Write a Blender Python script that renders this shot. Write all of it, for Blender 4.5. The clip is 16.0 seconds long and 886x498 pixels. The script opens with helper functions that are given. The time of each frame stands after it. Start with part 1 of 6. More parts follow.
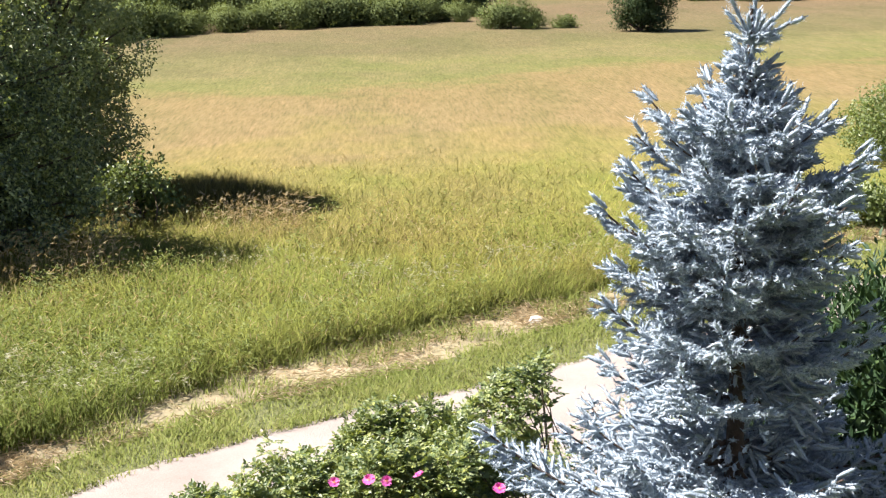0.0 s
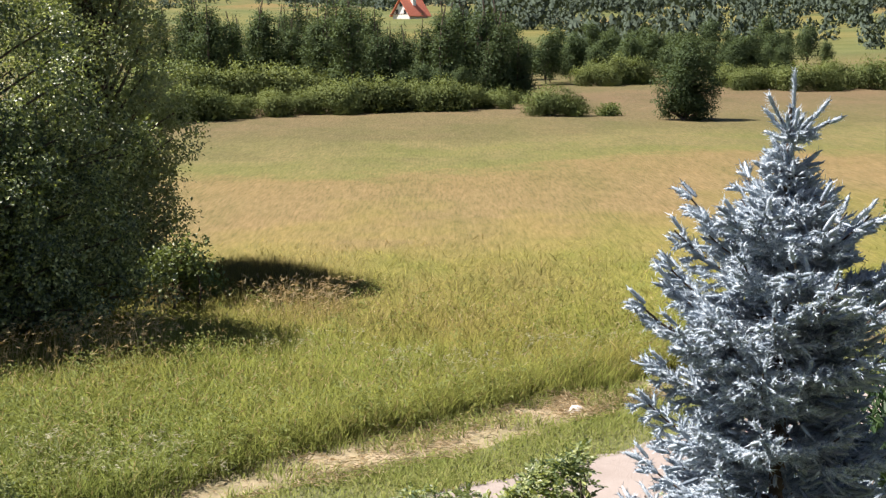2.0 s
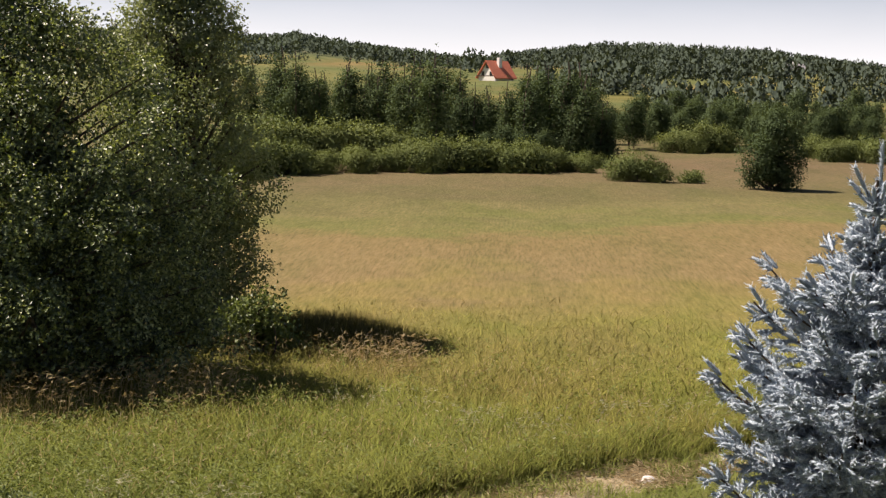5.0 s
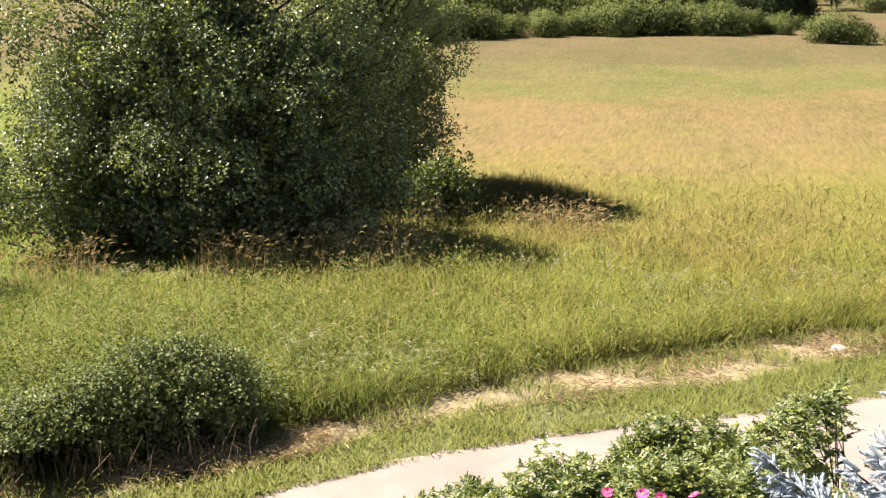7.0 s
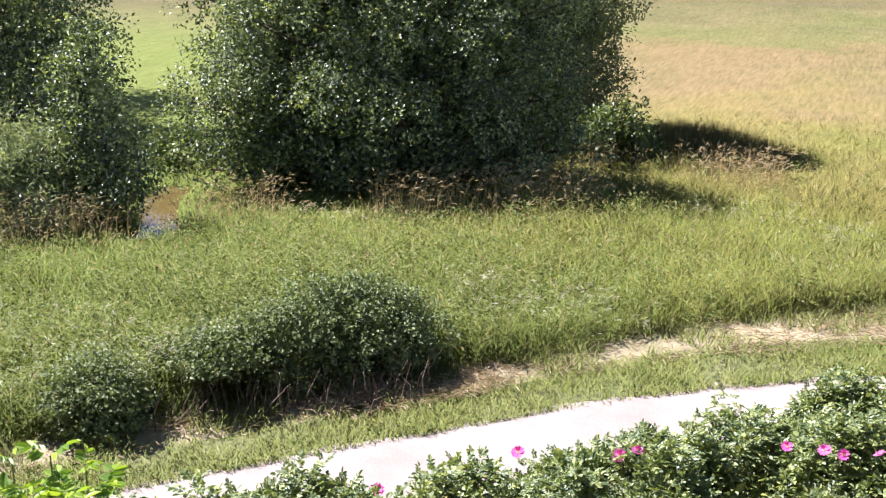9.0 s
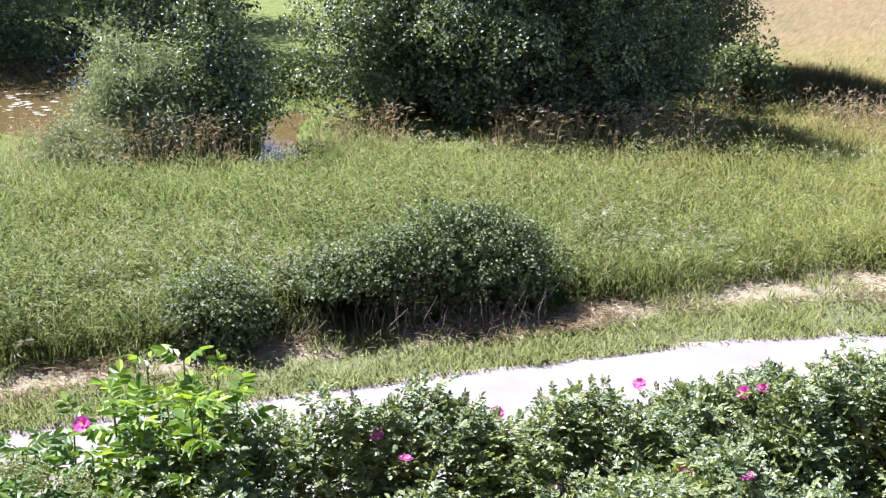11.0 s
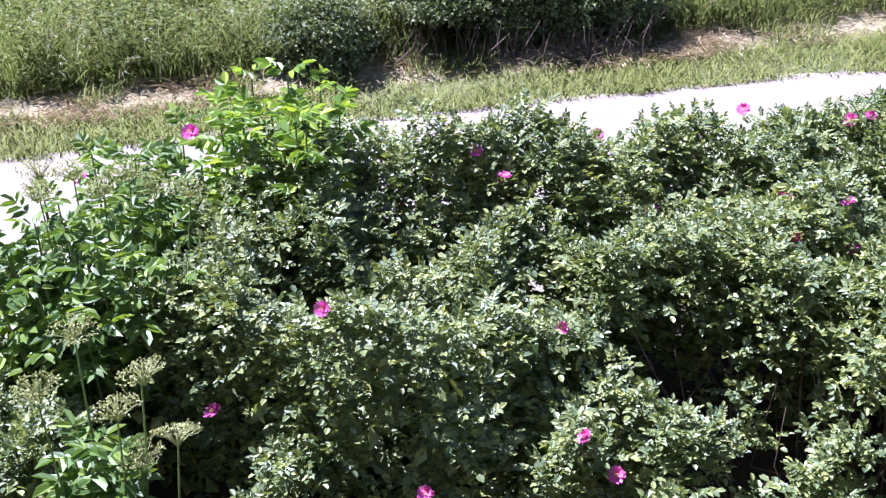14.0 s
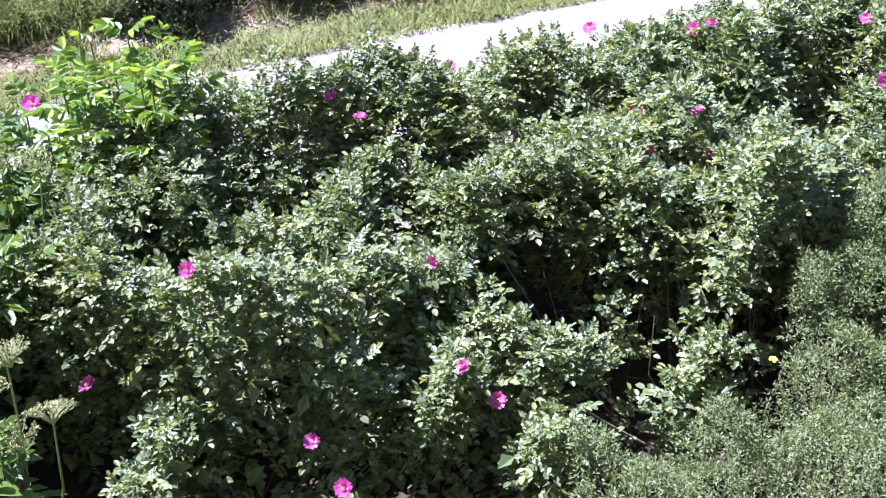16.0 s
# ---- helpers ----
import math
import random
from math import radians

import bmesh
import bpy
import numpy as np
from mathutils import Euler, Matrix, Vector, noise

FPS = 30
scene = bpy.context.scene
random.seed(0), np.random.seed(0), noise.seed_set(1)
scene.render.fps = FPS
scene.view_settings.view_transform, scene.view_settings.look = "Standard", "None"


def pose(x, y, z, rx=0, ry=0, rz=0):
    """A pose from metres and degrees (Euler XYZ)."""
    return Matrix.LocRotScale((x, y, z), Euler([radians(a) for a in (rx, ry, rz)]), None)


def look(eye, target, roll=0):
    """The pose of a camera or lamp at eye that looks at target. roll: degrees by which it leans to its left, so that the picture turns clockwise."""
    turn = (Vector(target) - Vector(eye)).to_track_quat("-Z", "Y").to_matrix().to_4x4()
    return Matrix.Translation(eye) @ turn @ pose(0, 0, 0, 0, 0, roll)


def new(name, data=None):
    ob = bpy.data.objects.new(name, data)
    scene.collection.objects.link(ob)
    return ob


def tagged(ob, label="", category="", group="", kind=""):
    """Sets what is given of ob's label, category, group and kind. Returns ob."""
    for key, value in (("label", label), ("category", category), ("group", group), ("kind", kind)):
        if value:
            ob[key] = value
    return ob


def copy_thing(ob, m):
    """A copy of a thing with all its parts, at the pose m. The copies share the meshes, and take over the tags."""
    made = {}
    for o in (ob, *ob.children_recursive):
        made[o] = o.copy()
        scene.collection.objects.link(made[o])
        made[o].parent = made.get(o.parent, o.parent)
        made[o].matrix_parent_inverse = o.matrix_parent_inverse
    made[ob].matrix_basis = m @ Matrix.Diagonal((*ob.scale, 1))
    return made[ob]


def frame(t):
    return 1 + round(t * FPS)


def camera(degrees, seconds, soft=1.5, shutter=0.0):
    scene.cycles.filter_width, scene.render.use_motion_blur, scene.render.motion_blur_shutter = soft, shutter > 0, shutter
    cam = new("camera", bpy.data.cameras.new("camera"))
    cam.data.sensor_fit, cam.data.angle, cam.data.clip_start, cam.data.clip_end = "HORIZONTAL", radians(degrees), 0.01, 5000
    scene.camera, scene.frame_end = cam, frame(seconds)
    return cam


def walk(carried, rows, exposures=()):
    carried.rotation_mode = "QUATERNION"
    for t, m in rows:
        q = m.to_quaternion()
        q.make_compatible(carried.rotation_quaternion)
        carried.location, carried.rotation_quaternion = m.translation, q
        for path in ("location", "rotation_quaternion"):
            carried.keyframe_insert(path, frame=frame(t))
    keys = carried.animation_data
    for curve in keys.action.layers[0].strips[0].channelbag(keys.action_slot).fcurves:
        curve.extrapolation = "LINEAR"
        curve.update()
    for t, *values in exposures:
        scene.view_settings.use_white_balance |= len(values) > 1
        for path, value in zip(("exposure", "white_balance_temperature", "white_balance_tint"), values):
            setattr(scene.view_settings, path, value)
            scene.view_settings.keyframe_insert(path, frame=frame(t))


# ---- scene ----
cam = camera(39.61, 16.0, soft=1.3)
# seconds and where the camera stands and looks
PATH = [
    (0, look((-0.021, 0.007, 4.458), (0.3585, 9.6984, 2.0240), -0.78)),
    (0.5, look((-0.012, 0.011, 4.464), (0.2987, 9.7284, 2.1249), -0.55)),
    (1, look((-0.016, -0.033, 4.488), (0.1717, 9.7659, 2.4993), -0.41)),
    (1.5, look((-0.013, -0.031, 4.494), (0.1144, 9.7906, 2.6186), -0.35)),
    (2, look((-0.005, -0.011, 4.497), (0.0418, 9.8318, 2.7342), -0.33)),
    (2.5, look((0.002, 0.002, 4.503), (-0.0615, 9.8614, 2.8361), -0.00)),
    (3, look((0.007, -0.011, 4.506), (-0.1626, 9.8543, 2.8794), 0.26)),
    (3.2, look((0.006, -0.004, 4.511), (-0.2089, 9.8628, 2.8998), 0.25)),
    (5.3, look((0.013, 0.030, 4.482), (-0.7214, 9.9213, 3.2090), 1.53)),
    (5.5, look((0.011, 0.030, 4.474), (-0.8895, 9.8855, 3.0389), 1.37)),
    (6, look((0.021, 0.018, 4.463), (-1.3395, 9.7279, 2.4991), 1.30)),
    (6.5, look((0.029, 0.013, 4.454), (-1.6979, 9.6097, 2.2339), 0.86)),
    (7, look((0.037, 0.023, 4.449), (-2.0088, 9.5202, 2.0796), 0.26)),
    (7.5, look((0.023, -0.014, 4.474), (-2.5964, 9.3455, 2.1186), 0.01)),
    (8, look((-0.009, 0.006, 4.466), (-3.1114, 9.1967, 2.0376), 0.10)),
    (8.5, look((-0.041, 0.026, 4.435), (-3.2516, 9.1322, 1.8351), 0.02)),
    (8.7, look((-0.041, 0.020, 4.433), (-3.2783, 9.0880, 1.7340), -0.15)),
    (10.8, look((-0.159, -0.056, 4.369), (-4.1237, 8.5559, 1.1873), 0.85)),
    (11, look((-0.158, -0.054, 4.352), (-4.1983, 8.4860, 1.0740), 0.72)),
    (11.5, look((-0.163, -0.062, 4.340), (-4.3326, 8.2969, 0.7702), 0.60)),
    (12, look((-0.154, -0.093, 4.333), (-4.4135, 8.0399, 0.3691), 0.80)),
    (12.5, look((-0.148, -0.097, 4.310), (-4.4994, 7.8279, 0.0357), 0.76)),
    (13, look((-0.140, -0.092, 4.296), (-4.5102, 7.6884, -0.2161), 0.55)),
    (13.5, look((-0.148, -0.102, 4.275), (-4.4767, 7.4205, -0.6927), 0.03)),
    (14, look((-0.142, -0.107, 4.272), (-4.4474, 7.2646, -0.9363), -0.12)),
    (14.5, look((-0.122, -0.089, 4.262), (-4.3351, 7.0602, -1.3176), -0.78)),
    (15, look((-0.103, -0.072, 4.259), (-4.0773, 7.0650, -1.5086), -1.82)),
    (15.5, look((-0.104, -0.068, 4.276), (-3.5811, 7.3377, -1.4744), -2.27)),
    (16, look((-0.090, -0.078, 4.284), (-3.3921, 7.4818, -1.3682), -2.42)),
]
walk(cam, PATH, [(0, 1.6, 6450, 15), (1.0, 1.52, 6500, 16), (1.5, 1.36, 6600, 16), (2.5, 1.09, 6650, 17), (3.0, 1.0, 6700, 18), (5.3, 0.7, 7300, 20), (5.6, 0.88, 7300, 20), (6.0, 1.4, 7350, 16), (6.5, 1.52, 7350, 16), (7.0, 1.55, 7200, 17), (8.0, 1.66, 6450, 20), (8.7, 1.69, 6050, 21), (11, 1.74, 5400, 28), (14, 1.8, 5200, 33), (16, 1.92, 5100, 35)])

# ---- light ----
SUN_AZ, SUN_EL = radians(-80.0), radians(55.0)
world = bpy.data.worlds.new("world")
scene.world = world
world.use_nodes = True
sky = world.node_tree.nodes.new("ShaderNodeTexSky")
sky.sky_type, sky.sun_disc = "NISHITA", False
sky.sun_elevation, sky.sun_rotation = SUN_EL, SUN_AZ % (2 * math.pi)
sky.air_density, sky.dust_density, sky.ozone_density = 0.65, 0.2, 1.0
backing = world.node_tree.nodes["Background"]
backing.inputs["Strength"].default_value = 0.05
# thin white summer cloud over the whole sky, thicker in the haze low down
wt = world.node_tree
way = wt.nodes.new("ShaderNodeTexCoord")
up = wt.nodes.new("ShaderNodeSeparateXYZ")
wt.links.new(way.outputs["Generated"], up.inputs[0])
spread = wt.nodes.new("ShaderNodeMapping")
spread.inputs["Scale"].default_value = (1.0, 1.0, 4.0)
wt.links.new(way.outputs["Generated"], spread.inputs[0])
puffs = wt.nodes.new("ShaderNodeTexNoise")
puffs.inputs["Scale"].default_value, puffs.inputs["Detail"].default_value = 3.5, 6.0
wt.links.new(spread.outputs[0], puffs.inputs["Vector"])
thick = wt.nodes.new("ShaderNodeMapRange")
for k, v in enumerate((0.45, 0.75, 0.0, 0.06)):
    thick.inputs[k + 1].default_value = v
wt.links.new(puffs.outputs["Fac"], thick.inputs[0])
haze = wt.nodes.new("ShaderNodeMapRange")
for k, v in enumerate((0.0, 0.12, 0.72, 0.0)):
    haze.inputs[k + 1].default_value = v
wt.links.new(up.outputs[2], haze.inputs[0])
both = wt.nodes.new("ShaderNodeMath")
both.operation, both.use_clamp = "ADD", True
wt.links.new(thick.outputs[0], both.inputs[0])
wt.links.new(haze.outputs[0], both.inputs[1])
cloud = wt.nodes.new("ShaderNodeMix")
cloud.data_type = "RGBA"
cloud.inputs[7].default_value = (16.0, 17.0, 18.6, 1)
wt.links.new(both.outputs[0], cloud.inputs[0])
wt.links.new(sky.outputs[0], cloud.inputs[6])
wt.links.new(cloud.outputs[2], backing.inputs["Color"])
sun = new("sun", bpy.data.lights.new("sun", "SUN"))
sun.data.energy, sun.data.angle, sun.data.color = 5.0, radians(0.53), (1.0, 0.95, 0.87)
SUN_WAY = Vector((math.sin(SUN_AZ) * math.cos(SUN_EL), math.cos(SUN_AZ) * math.cos(SUN_EL), math.sin(SUN_EL)))
sun.matrix_world = look(SUN_WAY * 60, (0, 0, 0))

# ---- small tools ----
rng = np.random.default_rng(7)


def vnoise(x, y, seed=0):
    """Smooth noise from 0 to 1 over the plane."""
    x, y = np.asarray(x, float), np.asarray(y, float)
    xi, yi = np.floor(x), np.floor(y)
    u, v = x - xi, y - yi
    u, v = u * u * (3 - 2 * u), v * v * (3 - 2 * v)

    def grain(a, b):
        s = np.sin(a * 127.1 + b * 311.7 + seed * 74.7) * 43758.5453
        return s - np.floor(s)

    low = grain(xi, yi) * (1 - u) + grain(xi + 1, yi) * u
    high = grain(xi, yi + 1) * (1 - u) + grain(xi + 1, yi + 1) * u
    return low * (1 - v) + high * v


def unit(a):
    return a / np.maximum(np.linalg.norm(a, axis=-1, keepdims=True), 1e-9)


def scatter_dirs(n, up=0.0):
    d = rng.normal(size=(n, 3))
    d[:, 2] += up
    return unit(d)


def inside(poly, x, y):
    """Which points lie in a polygon."""
    res = np.zeros(len(x), bool)
    for (x0, y0), (x1, y1) in zip(poly, poly[1:] + poly[:1]):
        cross = ((y0 > y) != (y1 > y)) & (x < (x1 - x0) * (y - y0) / (y1 - y0 + 1e-12) + x0)
        res ^= cross
    return res


class Geo:
    """Collects triangles for one mesh."""

    def __init__(self):
        self.v, self.f, self.m, self.n, self.nrm = [], [], [], 0, []

    def add(self, verts, faces, slot=0):
        verts, faces = np.asarray(verts, float).reshape(-1, 3), np.asarray(faces, int).reshape(-1, 3)
        self.v.append(verts)
        self.f.append(faces + self.n)
        self.m.append(np.full(len(faces), slot))
        self.n += len(verts)
        return self

    def mesh(self, name, mats, origin=(0, 0, 0), smooth=False):
        v = np.concatenate(self.v) - np.asarray(origin, float)
        f = np.concatenate(self.f)
        me = bpy.data.meshes.new(name)
        me.vertices.add(len(v))
        me.vertices.foreach_set("co", v.astype(np.float32).ravel())
        me.loops.add(f.size)
        me.loops.foreach_set("vertex_index", f.astype(np.int32).ravel())
        me.polygons.add(len(f))
        me.polygons.foreach_set("loop_start", np.arange(0, f.size, 3, dtype=np.int32))
        me.polygons.foreach_set("material_index", np.concatenate(self.m).astype(np.int32))
        me.polygons.foreach_set("use_smooth", np.full(len(f), smooth))
        for m in mats if isinstance(mats, (list, tuple)) else [mats]:
            me.materials.append(m)
        me.update(calc_edges=True)
        if self.nrm:
            me.normals_split_custom_set_from_vertices(np.concatenate(self.nrm))
        return me

    def leaves(self, base, way, face, length, width, fold=0.25, slot=0, wide=0.45, puff=None):
        """Pointed leaves, folded along the midrib."""
        n = len(base)
        way = unit(way)
        side = unit(np.cross(way, face))
        up = np.cross(side, way)
        length, width = np.broadcast_to(length, n)[:, None], np.broadcast_to(width, n)[:, None]
        mid = base + way * length * wide
        v = np.stack([base, base + way * length - up * length * 0.12, mid + side * width / 2 + up * width * fold, mid - side * width / 2 + up * width * fold], 1)
        i = np.arange(n)[:, None] * 4
        f = np.concatenate([i + [0, 2, 1], i + [0, 1, 3]], 1)
        if puff is not None:
            self.nrm.append(np.repeat(unit(puff), 4, axis=0))
        return self.add(v, f, slot)

    def oval_leaves(self, base, way, face, length, width, fold=0.18, slot=0):
        """Rounder leaves of four triangles."""
        n = len(base)
        way = unit(way)
        side = unit(np.cross(way, face))
        up = np.cross(side, way)
        length, width = np.broadcast_to(length, n)[:, None], np.broadcast_to(width, n)[:, None]
        a, b = base + way * length * 0.28, base + way * length * 0.72 - up * length * 0.05
        lift, half = up * width * fold, side * width / 2
        v = np.stack([base, a + half * 0.9 + lift, b + half * 0.85 + lift, base + way * length - up * length * 0.16, b - half * 0.85 + lift, a - half * 0.9 + lift], 1)
        i = np.arange(n)[:, None] * 6
        f = np.concatenate([i + [0, 1, 2], i + [0, 2, 3], i + [0, 3, 4], i + [0, 4, 5]], 1)
        return self.add(v, f, slot)

    def tube(self, pts, radii, sides=5, slot=0):
        pts = np.asarray(pts, float)
        radii = np.broadcast_to(radii, len(pts))
        t = unit(np.gradient(pts, axis=0))
        ref = np.array([0.31, 0.17, 0.94]) if abs(t[0, 2]) < 0.8 else np.array([0.95, 0.2, 0.1])
        a = unit(np.cross(t, ref))
        b = np.cross(t, a)
        ang = np.arange(sides) * 2 * np.pi / sides
        v = pts[:, None] + radii[:, None, None] * (a[:, None] * np.cos(ang)[:, None] + b[:, None] * np.sin(ang)[:, None])
        k = np.arange(len(pts) - 1)[:, None] * sides
        j, j2 = np.arange(sides), (np.arange(sides) + 1) % sides
        f = np.concatenate([np.stack([k + j, k + j2, k + sides + j2], -1).reshape(-1, 3), np.stack([k + j, k + sides + j2, k + sides + j], -1).reshape(-1, 3)])
        return self.add(v, f, slot)

    def blades(self, base, height, width, lean, slot=0, soft=0.0):
        """Grass blades of three triangles, bent towards lean."""
        n = len(base)
        ang = rng.uniform(-np.pi / 2, np.pi / 2, n)
        side = np.stack([np.cos(ang), np.sin(ang), np.zeros(n)], 1) * np.broadcast_to(width, n)[:, None] / 2
        up = np.zeros((n, 3))
        up[:, 2] = height
        mid, tip = base + up * 0.6 + lean * 0.35, base + up * 0.97 + lean
        v = np.stack([base - side, base + side, mid + side * 0.8, mid - side * 0.8, tip], 1)
        i = np.arange(n)[:, None] * 5
        if soft:
            # the sward catches light like a rough carpet
            self.nrm.append(np.repeat(unit(rng.normal(0, soft, (n, 3)) + [0, 0, 1.0]), 5, axis=0))
        return self.add(v, np.concatenate([i + [0, 1, 2], i + [0, 2, 3], i + [3, 2, 4]], 1), slot)


def thing(name, label, category, at=(0, 0, 0), group="", kind=""):
    ob = new(name)
    ob.location = at
    ob.empty_display_size = 0.2
    return tagged(ob, label, category, group, kind)


def part(name, me, parent, label=""):
    """One mesh as a part; its vertices are given from the parent's origin."""
    ob = new(name, me)
    ob.parent = parent
    if label:
        ob["label"] = label
    return ob


def solo(name, me, label, category, kind="", at=(0, 0, 0)):
    ob = new(name, me)
    ob.location = at
    return tagged(ob, label, category, kind=kind)


# ---- materials ----
class Mat:
    def __init__(self, name):
        self.m = bpy.data.materials.new(name)
        self.m.use_nodes = True
        self.t = self.m.node_tree
        self.b = self.t.nodes["Principled BSDF"]
        self.o = self.t.nodes["Material Output"]

    def n(self, kind, **kw):
        nd = self.t.nodes.new(kind)
        for k, v in kw.items():
            nd.inputs[k].default_value = v
        return nd

    def l(self, a, b):
        self.t.links.new(a, b)


def ramp(tree, source, stops):
    nd = tree.nodes.new("ShaderNodeValToRGB")
    e = nd.color_ramp.elements
    while len(e) < len(stops):
        e.new(0.5)
    for el, (p, c) in zip(e, stops):
        el.position, el.color = p, (*c, 1)
    tree.links.new(source, nd.inputs[0])
    return nd.outputs[0]


def mixed(tree, fac, a, b, mode="MIX"):
    nd = tree.nodes.new("ShaderNodeMix")
    nd.data_type, nd.blend_type = "RGBA", mode
    for sock, val in ((nd.inputs[0], fac), (nd.inputs[6], a), (nd.inputs[7], b)):
        if isinstance(val, (int, float)):
            sock.default_value = val
        elif isinstance(val, tuple):
            sock.default_value = (*val, 1)
        else:
            tree.links.new(val, sock)
    return nd.outputs[2]


def noisy(tree, scale, detail=3.0, coord=None, rough=0.6):
    nd = tree.nodes.new("ShaderNodeTexNoise")
    nd.inputs["Scale"].default_value, nd.inputs["Detail"].default_value, nd.inputs["Roughness"].default_value = scale, detail, rough
    if coord is None:
        coord = tree.nodes.new("ShaderNodeNewGeometry").outputs["Position"]
    tree.links.new(coord, nd.inputs["Vector"])
    return nd.outputs["Fac"]


def maths(tree, op, a, b=0.0):
    nd = tree.nodes.new("ShaderNodeMath")
    nd.operation = op
    for sock, val in zip(nd.inputs, (a, b)):
        if isinstance(val, (int, float)):
            sock.default_value = val
        else:
            tree.links.new(val, sock)
    return nd.outputs[0]


def leafy(name, stops, rough=0.45, through_share=0.3, glow=(1.25, 1.2, 0.6), patch=1.2, spec=0.5, grain=0.65, each=0.0):
    """A leaf: its colour varies from leaf to leaf and from clump to clump; some light passes through it."""
    k = Mat(name)
    isl = k.n("ShaderNodeNewGeometry").outputs["Random Per Island"]
    fac = maths(k.t, "ADD", maths(k.t, "MULTIPLY", isl, grain), maths(k.t, "MULTIPLY", noisy(k.t, patch, 2.0), 0.4))
    if each:
        fac = maths(k.t, "ADD", fac, maths(k.t, "MULTIPLY", k.n("ShaderNodeObjectInfo").outputs["Random"], each))
    col = ramp(k.t, fac, stops)
    k.l(col, k.b.inputs["Base Color"])
    k.b.inputs["Roughness"].default_value = rough
    k.b.inputs["Specular IOR Level"].default_value = spec
    tr = k.n("ShaderNodeBsdfTranslucent")
    k.l(mixed(k.t, 1.0, col, glow, "MULTIPLY"), tr.inputs["Color"])
    mx = k.n("ShaderNodeMixShader", Fac=through_share)
    k.l(k.b.outputs[0], mx.inputs[1])
    k.l(tr.outputs[0], mx.inputs[2])
    k.l(mx.outputs[0], k.o.inputs["Surface"])
    return k.m


def plain(name, c0, c1, scale=8.0, rough=0.8, bump=0.0, fine=0.0):
    k = Mat(name)
    pos = k.n("ShaderNodeTexCoord").outputs["Object"]
    fac = noisy(k.t, scale, 5.0, pos)
    k.l(ramp(k.t, fac, [(0.3, c0), (0.7, c1)]), k.b.inputs["Base Color"])
    k.b.inputs["Roughness"].default_value = rough
    if bump:
        bp = k.n("ShaderNodeBump", Strength=bump, Distance=0.02)
        k.l(noisy(k.t, fine or scale * 6, 4.0, pos), bp.inputs["Height"])
        k.l(bp.outputs[0], k.b.inputs["Normal"])
    return k.m


def needle_coat(name, dark, mid, pale):
    """Dense short needles round a shoot: finely bristled, shade between them coloured dark, tips pale."""
    k = Mat(name)
    pos = k.n("ShaderNodeTexCoord").outputs["Object"]
    bristle = noisy(k.t, 170.0, 2.0, pos, 0.6)
    isl = k.n("ShaderNodeNewGeometry").outputs["Random Per Island"]
    fac = maths(k.t, "ADD", maths(k.t, "MULTIPLY", isl, 0.3), maths(k.t, "MULTIPLY", bristle, 0.7))
    k.l(ramp(k.t, fac, [(0.3, dark), (0.5, mid), (0.68, pale)]), k.b.inputs["Base Color"])
    k.b.inputs["Roughness"].default_value, k.b.inputs["Specular IOR Level"].default_value = 0.85, 0.15
    bp = k.n("ShaderNodeBump", Strength=0.9, Distance=0.006)
    k.l(bristle, bp.inputs["Height"])
    k.l(bp.outputs[0], k.b.inputs["Normal"])
    return k.m


